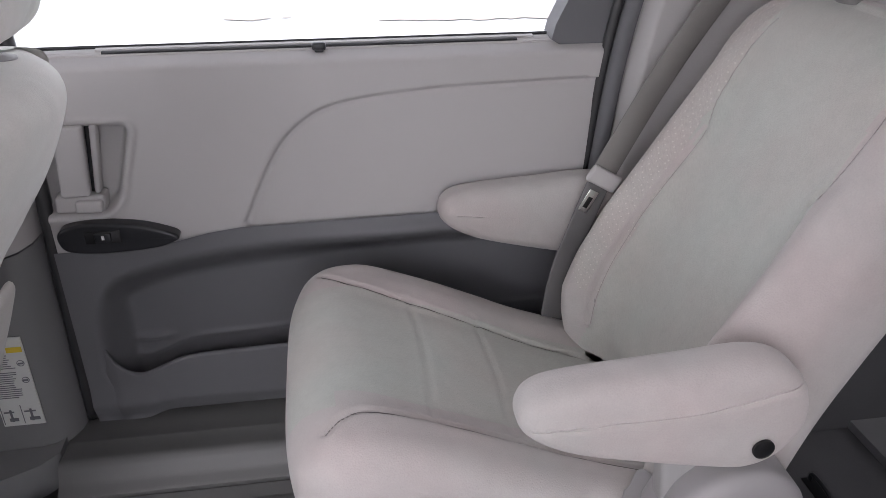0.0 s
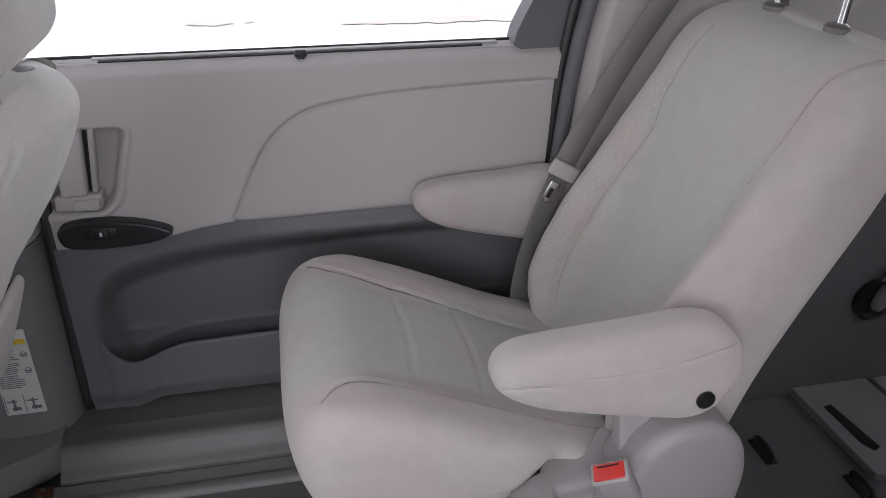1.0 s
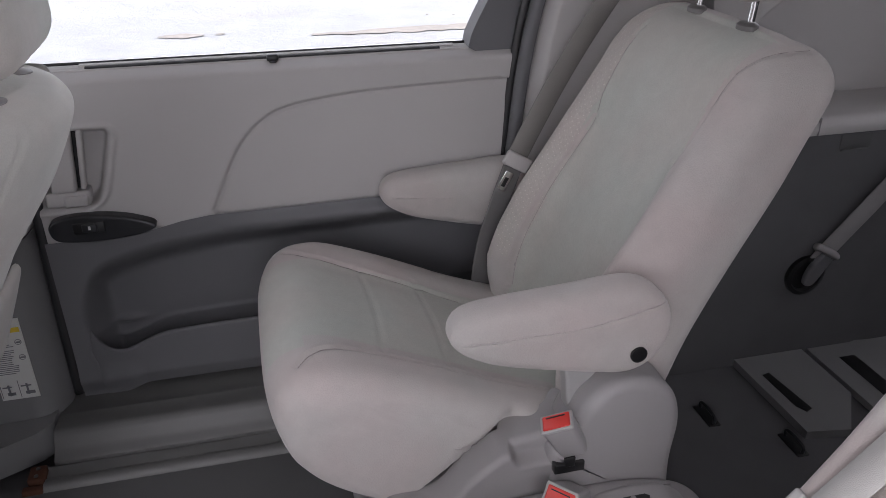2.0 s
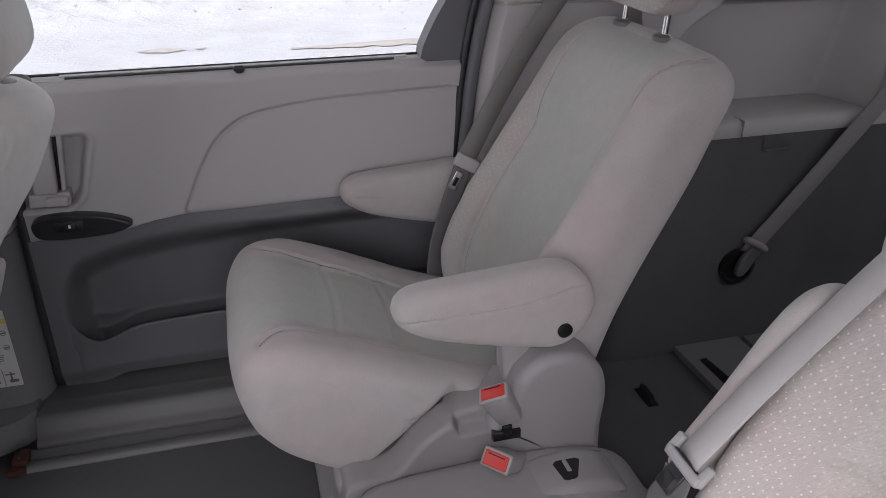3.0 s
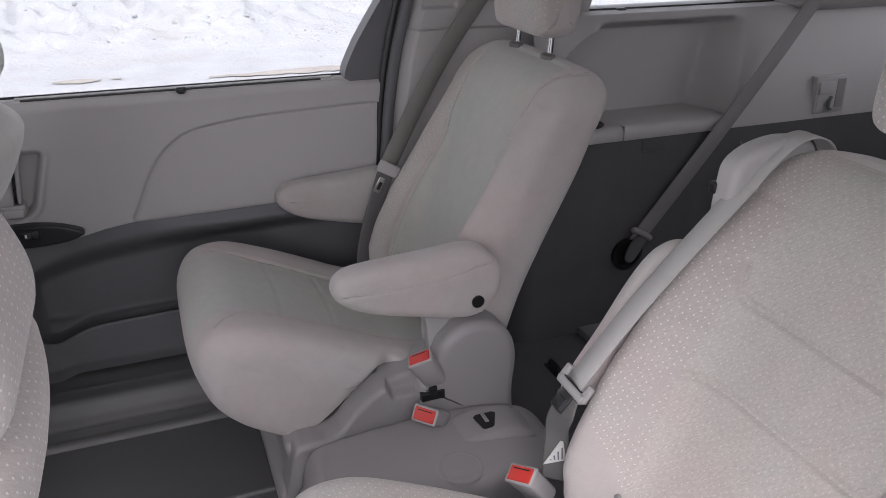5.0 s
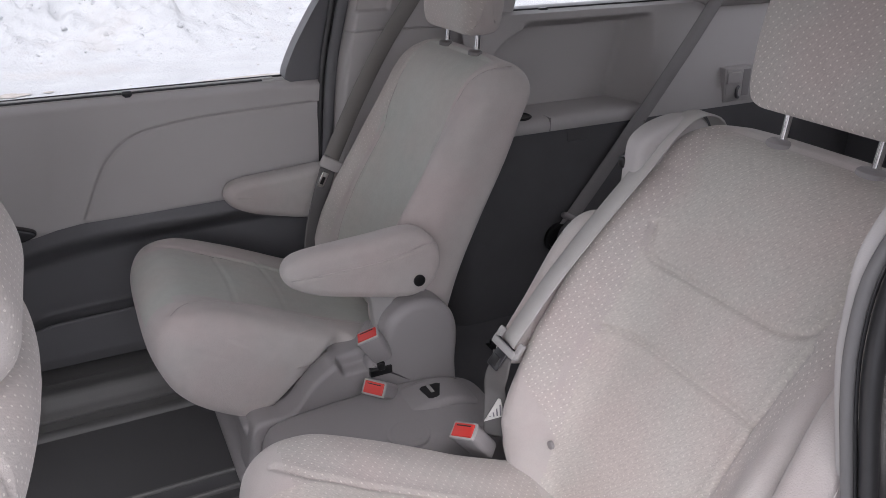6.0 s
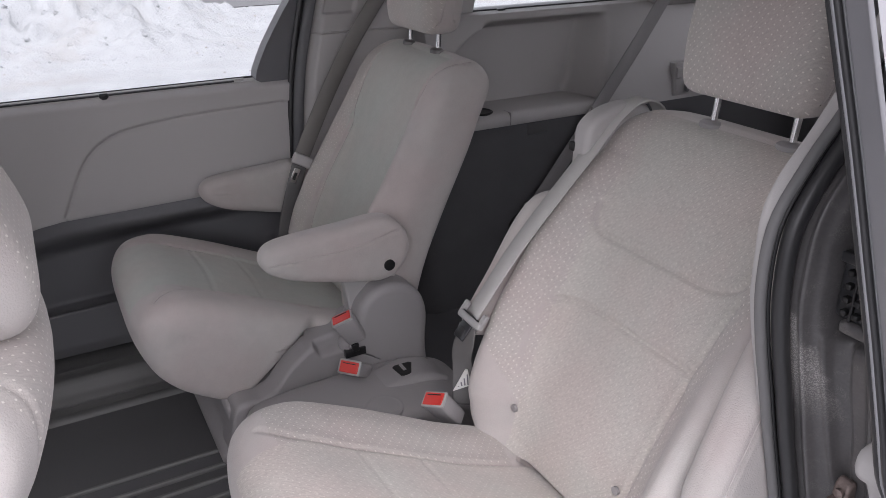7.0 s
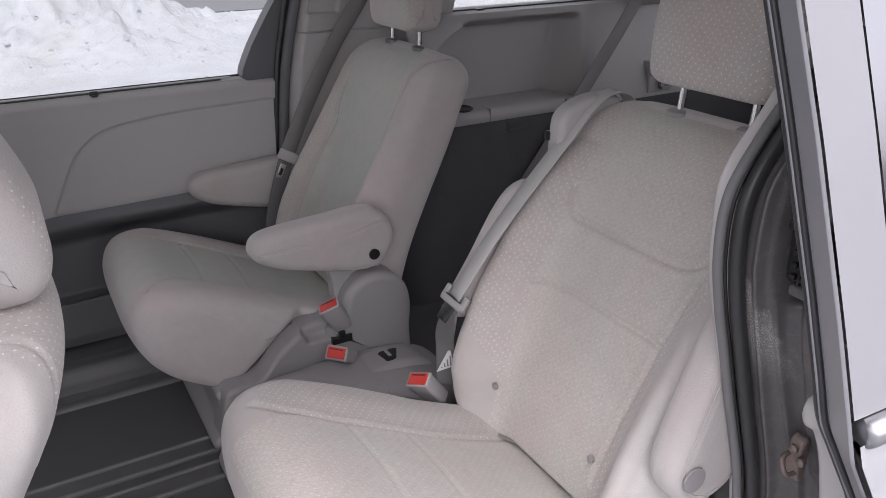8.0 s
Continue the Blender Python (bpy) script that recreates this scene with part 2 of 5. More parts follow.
def part(name, shape, mat, parent=None, label=""):
    """Links a mesh (or a bmesh) as one object under a thing or a part."""
    if isinstance(shape, bmesh.types.BMesh):
        me = bpy.data.meshes.new(name)
        shape.to_mesh(me)
        shape.free()
    else:
        me = shape
    if mat is not None and not me.materials:
        me.materials.append(mat)
    ob = new(name, me)
    ob.parent = parent
    if parent is not None and parent.type == "EMPTY":
        ob.matrix_parent_inverse = Matrix.Translation(-parent.location)
    if label:
        tagged(ob, label)
    return ob


def thing(name, label, category, group="", kind="", at=(0, 0, 0)):
    ob = new(name)
    ob.location = at
    ob.empty_display_size = 0.05
    return tagged(ob, label, category, group, kind)


def lay_cloth(me, values):
    """Stores how far each point lies across and along the cloth."""
    full = np.zeros((len(me.vertices), 3))
    full[:len(values), :2] = values
    me.attributes.new("cloth", "FLOAT_VECTOR", "POINT").data.foreach_set("vector", full.ravel())


def smoothstep(a, b, x):
    t = np.clip((np.asarray(x, float) - a) / (b - a), 0, 1)
    return t * t * (3 - 2 * t)


def spline(points, n, closed=True):
    """n points along a smooth curve through the given ones, evenly spaced."""
    p = np.array(points, float)
    m = len(p)
    out = []
    for i in range(m if closed else m - 1):
        if closed:
            a, b, c, d = p[i - 1], p[i], p[(i + 1) % m], p[(i + 2) % m]
        else:
            a, b, c, d = p[max(i - 1, 0)], p[i], p[i + 1], p[min(i + 2, m - 1)]
        for t in np.linspace(0, 1, 12, endpoint=False):
            out.append(0.5 * (2 * b + (c - a) * t + (2 * a - 5 * b + 4 * c - d) * t * t + (3 * b - a - 3 * c + d) * t ** 3))
    out.append(p[0] if closed else p[-1])
    out = np.array(out)
    run = np.concatenate([[0], np.cumsum(np.linalg.norm(np.diff(out, axis=0), axis=1))])
    s = np.linspace(0, run[-1], n, endpoint=not closed)
    return np.stack([np.interp(s, run, out[:, k]) for k in range(p.shape[1])], 1)


def loft(rings, closed_ends=True):
    """Quads between rings of equal length, with the end rings closed by a fan."""
    n = len(rings[0])
    verts = np.concatenate([np.asarray(r, float) for r in rings])
    faces = []
    for i in range(len(rings) - 1):
        a, b = i * n, (i + 1) * n
        for j in range(n):
            k = (j + 1) % n
            faces.append((a + j, a + k, b + k, b + j))
    if closed_ends:
        verts = np.concatenate([verts, [np.mean(rings[0], 0)], [np.mean(rings[-1], 0)]])
        c0, c1, last = len(verts) - 2, len(verts) - 1, (len(rings) - 1) * n
        for j in range(n):
            k = (j + 1) % n
            faces.append((k, j, c0))
            faces.append((last + j, last + k, c1))
    return verts, faces


def orient(me):
    bm = bmesh.new()
    bm.from_mesh(me)
    bmesh.ops.recalc_face_normals(bm, faces=bm.faces)
    if bm.calc_volume(signed=True) < 0:
        bmesh.ops.reverse_faces(bm, faces=bm.faces[:])
    bm.to_mesh(me)
    bm.free()
    me.update()
    return me


def inset_profile(p, d):
    """A closed smooth profile moved inwards by d."""
    t = np.roll(p, -1, 0) - np.roll(p, 1, 0)
    nrm = np.stack([-t[:, 1], t[:, 0]], 1)
    nrm /= np.maximum(np.linalg.norm(nrm, axis=1, keepdims=True), 1e-9)
    area = np.sum(p[:, 0] * np.roll(p[:, 1], -1) - np.roll(p[:, 0], -1) * p[:, 1])
    return p + nrm * (d if area > 0 else -d)


def pillow(points, y0, y1, radius, n=120, rows=36, puff=0.0, warp=None):
    """A padded form: a side profile (x, z) carried from y0 to y1 with rounded flanks. warp(v) moves the points at the end."""
    prof = spline(points, n)
    half, mid = abs(y1 - y0) / 2, (y0 + y1) / 2
    centre = prof.mean(0)
    rings = []

    def ring(y, d, shrink=1.0):
        q = inset_profile(prof, d)
        q = centre + (q - centre) * shrink
        return np.stack([q[:, 0], np.full(n, y), q[:, 1]], 1)
    flank = []
    for a in np.linspace(0, math.pi / 2, 9):
        flank.append((half - radius + radius * math.sin(a), radius * (1 - math.cos(a))))
    for shrink in (0.06, 0.3, 0.55, 0.75, 0.9):
        rings.append(ring(mid - half - puff * (1 - shrink ** 2), radius, shrink))
    for y, d in reversed(flank):
        rings.append(ring(mid - y, d))
    for y in np.linspace(-(half - radius), half - radius, rows)[1:-1]:
        rings.append(ring(mid + y, 0))
    for y, d in flank:
        rings.append(ring(mid + y, d))
    for shrink in (0.9, 0.75, 0.55, 0.3, 0.06):
        rings.append(ring(mid + half + puff * (1 - shrink ** 2), radius, shrink))
    v, f = loft(rings)
    if warp is not None:
        v = warp(v)
    return orient(make_mesh("pillow", v, f))


def line_distance(p, line):
    """Distances of 2D points to a 2D polyline."""
    line = np.asarray(line, float)
    best = np.full(len(p), 9.0)
    for a, b in zip(line[:-1], line[1:]):
        ab = b - a
        t = np.clip(((p - a) @ ab) / max(ab @ ab, 1e-12), 0, 1)
        best = np.minimum(best, np.linalg.norm(p - (a + t[:, None] * ab), axis=1))
    return best


def groove(me, lines, axes, facing, depth=0.004, width=0.004):
    """Sews seams into a mesh: presses it in along polylines given in two axes, on the faces that look along facing."""
    n = len(me.vertices)
    co, no = np.empty(n * 3), np.empty(n * 3)
    me.vertices.foreach_get("co", co)
    me.vertices.foreach_get("normal", no)
    co, no = co.reshape(-1, 3), no.reshape(-1, 3)
    w = smoothstep(0.05, 0.35, no @ np.array(facing, float))
    for line in lines:
        d = line_distance(co[:, list(axes)], spline(line, 60, closed=False))
        co = co - no * (depth * w * (np.exp(-(d / width) ** 2) - 0.35 * np.exp(-(d / (3 * width)) ** 2)))[:, None]
    me.vertices.foreach_set("co", co.ravel())
    me.update()
    return me


def block(x0, x1, y0, y1, z0, z1, bevel=0.0, segments=2):
    bm = bmesh.new()
    bmesh.ops.create_cube(bm, size=1)
    for v in bm.verts:
        v.co = Vector(((x0 + x1) / 2 + v.co.x * (x1 - x0), (y0 + y1) / 2 + v.co.y * (y1 - y0), (z0 + z1) / 2 + v.co.z * (z1 - z0)))
    if bevel:
        bmesh.ops.bevel(bm, geom=bm.edges[:], offset=bevel, segments=segments, affect="EDGES", profile=0.5)
        for f in bm.faces:
            f.smooth = True
    return bm


def extrude(profile, axis, a, b, smooth=False, n=0):
    """A solid from a closed 2D profile, carried along an axis from a to b."""
    p = np.asarray(profile, float) if not n else spline(profile, n)
    other = [k for k in range(3) if k != axis]
    rings = []
    for v in (a, b):
        r = np.zeros((len(p), 3))
        r[:, other[0]], r[:, other[1]], r[:, axis] = p[:, 0], p[:, 1], v
        rings.append(r)
    m = len(p)
    faces = [(j, (j + 1) % m, m + (j + 1) % m, m + j) for j in range(m)]
    faces += [tuple(range(m - 1, -1, -1)), tuple(range(m, 2 * m))]
    me = orient(make_mesh("solid", np.concatenate(rings), faces, smooth))
    if smooth:
        me.set_sharp_from_angle(angle=radians(40))
    return me


def bevel_edges(me, width):
    """Rounds the sharp rims of an extruded solid."""
    bm = bmesh.new()
    bm.from_mesh(me)
    sharp = [e for e in bm.edges if len(e.link_faces) == 2 and e.calc_face_angle() > 1.0]
    bmesh.ops.bevel(bm, geom=sharp, offset=width, segments=4, affect="EDGES", profile=0.5)
    for f in bm.faces:
        f.smooth = True
    bm.to_mesh(me)
    bm.free()
    return me


def slab(outline, y0, y1, bevel):
    """A flat upright piece with an (x, z) outline and rounded rims."""
    return bevel_edges(extrude(outline, 1, y0, y1), bevel)


def tube(points, radius, n=10, samples=40, closed=False, flat=1.0):
    """A round rod along a smooth 3D path."""
    p = spline(points, samples, closed) if len(points) > 2 else np.array(points, float)
    rings = []
    s = None
    for i in range(len(p)):
        t = p[min(i + 1, len(p) - 1)] - p[max(i - 1, 0)]
        t /= max(np.linalg.norm(t), 1e-9)
        if s is None:
            s = np.cross(t, np.array((0, 0, 1.0)) if abs(t[2]) < 0.9 else np.array((1.0, 0, 0)))
        s = s - t * (s @ t)
        s /= max(np.linalg.norm(s), 1e-9)
        u = np.cross(s, t)
        rings.append([p[i] + radius * (math.cos(a) * s + flat * math.sin(a) * u) for a in np.linspace(0, 2 * math.pi, n, endpoint=False)])
    v, f = loft(rings)
    return orient(make_mesh("rod", v, f))


def ribbon(points, across, width, thick=0.0014, samples=50):
    """A woven strap: a flat band along a path; across holds the direction of its width at each point."""
    p, a = spline(points, samples, False), spline(across, samples, False)
    rings = []
    for i in range(len(p)):
        t = p[min(i + 1, len(p) - 1)] - p[max(i - 1, 0)]
        t /= np.linalg.norm(t)
        s = a[i] - t * (a[i] @ t)
        s /= np.linalg.norm(s)
        nrm = np.cross(t, s)
        rings.append([p[i] + s * u * width / 2 + nrm * h * thick for u, h in
                      ((-1, 0), (-0.96, 1), (-0.8, 1.2), (0, 0.9), (0.8, 1.2), (0.96, 1), (1, 0), (0.96, -1), (0, -0.9), (-0.96, -1))])
    v, f = loft(rings)
    return orient(make_mesh("strap", v, f))


def lathe(profile, axis=2, centre=(0, 0, 0), n=24):
    """A turned form from (radius, height) pairs about an axis."""
    rings = []
    other = [k for k in range(3) if k != axis]
    for r, h in profile:
        q = np.zeros((n, 3))
        a = np.linspace(0, 2 * math.pi, n, endpoint=False)
        q[:, other[0]], q[:, other[1]], q[:, axis] = r * np.cos(a), r * np.sin(a), h
        rings.append(q + np.array(centre))
    v, f = loft(rings)
    me = orient(make_mesh("turned", v, f))
    me.set_sharp_from_angle(angle=radians(40))
    return me


def sheet(fn, us, vs):
    """A surface from fn(u, v) arrays on a grid."""
    U, V = np.meshgrid(us, vs, indexing="ij")
    X, Y, Z = fn(U, V)
    nu, nv = U.shape
    idx = np.arange(nu * nv).reshape(nu, nv)
    quads = np.stack([idx[:-1, :-1], idx[1:, :-1], idx[1:, 1:], idx[:-1, 1:]], -1).reshape(-1, 4)
    return make_mesh("sheet", np.stack([X, Y, Z], -1).reshape(-1, 3), quads.tolist())


# ---- outside ----
def ground_height(x, y):
    """The packed lot, with a low ploughed bank of snow behind it."""
    n1 = noise.noise(Vector((x * 0.35, y * 0.35, 0.0)))
    n2 = noise.noise(Vector((x * 1.1, y * 1.1, 3.0)))
    n3 = noise.noise(Vector((x * 3.2, y * 3.2, 7.0)))
    k = min(max((y - 7.4) / 3.4, 0), 1)
    k = k * k * (3 - 2 * k)
    tall = float(np.interp(x, [-30, -12, 1.0, 1.75, 2.1, 2.45, 3.3, 5.0, 12.0], [0.3, 1.0, 0.95, 0.62, 0.38, 0.26, 0.15, 0.10, 0.05]))
    fall = 1 - min(max((y - 11.0) / 1.6, 0), 1) * min(max((x - 0.8) / 1.2, 0), 1)
    rise = 1 + 0.12 * min(max(y - 10.8, 0), 6)
    n4 = noise.noise(Vector((x * 7.5, y * 7.5, 11.0)))
    n5 = abs(noise.noise(Vector((x * 5.0 + 3.0, y * 5.0, 17.0))))
    lumps = 1 + 0.40 * n1 + 0.38 * n2 + 0.34 * n3 + 0.26 * n4 - 0.30 * n5
    return -0.45 + 0.008 * n2 + 0.004 * n3 + 0.005 * n4 + k * fall * rise * tall * lumps * (1 - min(max((abs(x) - 12) / 18, 0), 1))


def build_ground():
    def lay(U, V):
        Z = np.array([[ground_height(a, b) for a, b in zip(ra, rb)] for ra, rb in zip(U, V)])
        return U, V, Z
    xs = np.concatenate([[-900, -300, -120, -60, -30], np.concatenate([np.arange(-16, -4, 0.25), np.arange(-4, 6, 0.06), np.arange(6, 24.01, 0.25)]), [30, 45, 60, 120, 300, 900]])
    ys = np.concatenate([[-900, -200, -60, -25, -12, -6, -3, 0, 2, 4, 5.5], np.concatenate([np.arange(6.0, 12.5, 0.06), np.arange(12.5, 17, 0.25)]), [18, 20, 24, 30, 45, 70, 120, 300, 900]])
    tagged(part("ground", sheet(lay, xs, ys), SNOW), "packed white snow over a car park", "snow", kind="structure")


build_ground()


def clods(name, count, seed, x_range, y_range, size, mat, label):
    rng = random.Random(seed)
    verts, faces = [], []
    for _ in range(count):
        x, y = rng.uniform(*x_range), rng.uniform(*y_range)
        r = size * rng.uniform(0.35, 1.0) ** 2 * 1.6
        z = ground_height(x, y) - 0.55 * r
        base = len(verts)
        rings = ((0.0, -0.4), (0.9, -0.25), (1.0, 0.1), (0.6, 0.5), (0.0, 0.62))
        for k, (rr, h) in enumerate(rings):
            for j in range(6):
                a = j * math.pi / 3 + rng.uniform(-0.3, 0.3)
                q = r * rr * rng.uniform(0.5, 1.35)
                verts.append((x + 1.15 * q * math.cos(a), y + q * math.sin(a), z + 1.3 * r * h * rng.uniform(0.6, 1.4)))
            if k:
                for j in range(6):
                    n = (j + 1) % 6
                    faces.append((base + (k - 1) * 6 + j, base + (k - 1) * 6 + n, base + k * 6 + n, base + k * 6 + j))
    tagged(part(name, make_mesh(name, verts, faces), mat), label, "snow", kind="stuff")


clods("snow_clods", 800, 3, (-5, 6), (7.8, 12), 0.030, SNOW, "lumps of ploughed white snow on the bank")
clods("dirty_clods", 260, 5, (-5, 6), (6.6, 12), 0.013, DIRT, "brown frozen dirt clods scattered on the snow bank")


def slush_patch(x0, x1, y, w, seed):
    """A thin streak of bare muddy ground."""
    rng = random.Random(seed)
    n = 40
    top, low = [], []
    for i in range(n):
        t = i / (n - 1)
        x = x0 + (x1 - x0) * t
        taper = math.sin(math.pi * min(max(t, 0.02), 0.98)) ** 0.5
        top.append((x, y + w * taper * rng.uniform(0.3, 0.7)))
        low.append((x, y - w * taper * rng.uniform(0.3, 0.7)))
    verts = [(a, b, ground_height(a, b) + 0.009) for a, b in top + low]
    faces = [(i, n + i, n + i + 1, i + 1) for i in range(n - 1)]
    tagged(part("slush_patch", make_mesh("slush", verts, faces), DIRT), "brown muddy slush streak in the snow", "slush", kind="structure")


slush_patch(-0.83, -0.43, 6.66, 0.16, 1)
slush_patch(-0.34, -0.25, 6.68, 0.06, 2)
slush_patch(0.5, 4.6, 6.45, 0.26, 3)
slush_patch(4.9, 8.0, 6.2, 0.3, 4)
# unseen lane, added to darken the reflection in the slid-back door's pane
tagged(part("road", block(-60, 60, -33, -9.0, -0.6, -0.432), ASPHALT), "added dark lane, out of view, for the door pane's reflection", "road", kind="structure")
# dark patch out of view, added so the pane's lower part reflects dark
bare = []
for k in range(60):
    a = 2 * math.pi * k / 60
    reach = 1 + 0.10 * noise.noise(Vector((2.2 * math.cos(a), 2.2 * math.sin(a), 4.0))) + 0.05 * noise.noise(Vector((7 * math.cos(a), 7 * math.sin(a), 9.0)))
    bare.append((3.3 + 2.1 * reach * abs(math.cos(a)) ** 0.6 * (1 if math.cos(a) > 0 else -1), -5.2 + 3.7 * reach * abs(math.sin(a)) ** 0.6 * (1 if math.sin(a) > 0 else -1)))
tagged(part("road", extrude(bare, 2, -0.6, -0.437), ASPHALT), "added dark ground patch, seen only as a reflection in the door pane", "road", kind="structure")
tagged(part("road", block(1.4, 60, 12.9, 40, -0.6, -0.435), ASPHALT), "dark wet asphalt road beyond the snow bank", "road", kind="structure")


# an unseen uneven band, added to give the pane a dark horizon to reflect
def dark_skyline(U, V):
    top = np.array([[2.6 + 1.0 * noise.noise(Vector((a * 0.12, 1.0, 0.0))) + 0.9 * noise.noise(Vector((a * 0.6, 5.0, 0.0))) for a in row] for row in U])
    return U, -34 + 0.002 * U ** 2 + 0 * V, -0.6 + (top + 0.6) * V


tagged(part("backdrop", sheet(dark_skyline, np.linspace(-60, 60, 160), np.linspace(0, 1, 6)), ASPHALT), "added dark horizon band, out of view, for the door pane's reflection", "backdrop", kind="structure")

# ---- the shell of the van ----
FLOOR_X0, FLOOR_X1 = -1.6, 2.25
floor = part("floor", block(FLOOR_X0, FLOOR_X1, -0.74, 0.575, -0.06, 0.0), MAT)
tagged(floor, "dark charcoal vinyl van floor", "floor", kind="structure")
tagged(part("floor_edge", block(FLOOR_X0, FLOOR_X1, 0.576, 0.868, -0.09, -0.024), MAT), "dark floor edge under the sill covers", "floor", kind="structure")
carpet = part("floor_rear", block(0.60, FLOOR_X1, -0.6, 0.62, -0.03, 0.004), CARPET)
tagged(carpet, "black carpeted rear cargo floor", "carpet", kind="structure")


def along_x(profile, x0, x1, n=0):
    return extrude(profile, 0, x0, x1, smooth=True, n=n)


def sill_track(x0, x1):
    """The stepped scuff plate between floor and sliding door, with the slide rail's lip and slot."""
    s = thing("sill_track", "ribbed dark grey sill cover along the sliding door", "door sill", kind="structure")
    part("rail_lip", along_x([(0.556, -0.02), (0.556, 0.003), (0.559, 0.008), (0.565, 0.0105), (0.580, 0.0105), (0.585, 0.007), (0.586, -0.02)], x0, x1), SILL, s)
    part("rail_slot", along_x([(0.586, -0.02), (0.586, 0.005), (0.616, 0.008), (0.616, -0.02)], x0, x1), SILL, s)
    part("slot_gap", along_x([(0.616, -0.03), (0.616, -0.006), (0.622, -0.006), (0.622, -0.03)], x0, x1), BLACK, s)
    part("step_cover", along_x([(0.622, -0.02), (0.622, 0.012), (0.626, 0.016), (0.636, 0.020), (0.644, 0.028), (0.654, 0.045), (0.661, 0.052), (0.667, 0.0545), (0.674, 0.054),
                               (0.690, 0.050), (0.715, 0.048), (0.719, 0.0486), (0.723, 0.0486), (0.727, 0.0472), (0.755, 0.0452), (0.86, 0.040), (0.86, -0.02)], x0 + 0.01, x1), SILL, s)
    return s


sill_track(-0.50, 0.62)
rust = thing("rail_bracket", "small rusty steel bracket at the end of the rail", "bracket")
part("plate", block(-0.528, -0.499, 0.572, 0.612, 0.0, 0.020, 0.003), RUST, rust)
part("foot", block(-0.535, -0.499, 0.552, 0.568, 0.0, 0.012, 0.003), RUST, rust)
for yy in (0.582, 0.602):
    part("rivet", lathe([(0.004, 0), (0.004, 0.002), (0.002, 0.0035)], 2, (-0.513, yy, 0.0195), 10), JAMB, rust)


def floor_rail(y):
    """A seat rail let into the floor: two lips with a dark slot."""
    r = thing("floor_rail", "dark seat rail set into the floor with raised lips", "floor rail", "seat rails", kind="structure")
    for dy in (-0.030, 0.024):
        part("lip", along_x([(y + dy, -0.01), (y + dy, 0.006), (y + dy + 0.003, 0.009), (y + dy + 0.008, 0.009), (y + dy + 0.011, 0.006), (y + dy + 0.011, -0.01)], -0.75, 0.6), SILL, r)
    part("slot", along_x([(y - 0.019, -0.01), (y - 0.019, 0.002), (y + 0.024, 0.002), (y + 0.024, -0.01)], -0.75, 0.6), CARPET, r)


floor_rail(0.245)
floor_rail(0.148)

tagged(part("ceiling", block(-1.7, 2.3, -0.80, 0.80, 1.31, 1.39, 0.02), HEADLINER), "light grey cloth van headliner", "ceiling", kind="structure")
tagged(part("wall_front", block(-1.75, -1.65, -0.9, 0.9, -0.25, 0.72), DARK_TRIM), "dark dashboard wall", "dashboard", kind="structure")
for side, nm in ((1, "wall_left_front"), (-1, "wall_right_front")):
    y0, y1 = sorted((side * 0.80, side * 0.90))
    # the right-hand pair reaches further back, unseen, to shade the passenger seat
    tagged(part(nm, block(-1.75, -0.60 if side > 0 else -0.37, y0, y1, -0.25, 0.72, 0.01), TRIM), "grey front door lining", "door", kind="structure")
    tagged(part(nm + "_pillar", block(-0.62, -0.50 if side > 0 else -0.37, y0, y1, 0.72, 1.32, 0.01), TRIM), "grey cloth-covered door pillar", "pillar", kind="structure")
    tagged(part(nm + "_post", block(-1.75, -1.68, y0, y1, 0.72, 1.32, 0.01), TRIM), "grey windscreen pillar", "pillar", kind="structure")
tagged(part("wall_left_outer", block(-0.60, 2.3, 0.905, 0.94, -0.25, 0.70, 0.005), PAINT), "silver painted van body side", "body panel", kind="structure")
tagged(part("wall_right_outer", block(0.70, 2.3, -0.93, -0.90, -0.25, 0.74, 0.01), PAINT), "silver painted rear quarter panel", "body panel", kind="structure")
tagged(part("roof_rail", block(-0.55, 2.3, 0.80, 0.90, 1.17, 1.35, 0.02), TRIM), "grey roof rail trim above the windows", "roof rail", kind="structure")
tagged(part("roof_rail", block(-0.55, 2.3, -0.90, -0.80, 1.25, 1.35, 0.02), TRIM), "grey roof rail trim above the door opening", "roof rail", kind="structure")
tagged(part("wall_rear", block(2.25, 2.33, -0.9, 0.9, -0.25, 0.84, 0.01), DARK_TRIM), "dark tailgate lining", "tailgate", kind="structure")
for side in (1, -1):
    y0, y1 = sorted((side * 0.62, side * 0.92))
    tagged(part("rear_pillar", block(1.57, 2.33, y0, y1, 0.83, 1.32, 0.06, 5), TRIM), "light grey rear corner pillar", "pillar", kind="structure")

# ---- sliding door across from the opening ----
BOUND = [(-0.46, 0.40), (-0.30, 0.402), (-0.248, 0.408), (-0.194, 0.420), (-0.138, 0.427), (-0.025, 0.428), (0.168, 0.431), (0.47, 0.436)]
CREASE = spline([(-0.139, 0.434), (-0.101, 0.514), (-0.069, 0.566), (-0.030, 0.602), (0.016, 0.623), (0.097, 0.636), (0.206, 0.644), (0.432, 0.650)], 80, False)


def bound(x):
    return np.interp(x, *zip(*BOUND))


def door_back(z):
    """The x of the door's rear edge at a height."""
    return np.interp(z, [0.0, 0.40, 0.508, 0.63, 0.699, 0.77, 0.906, 1.20], [0.42, 0.432, 0.441, 0.450, 0.458, 0.470, 0.503, 0.585])


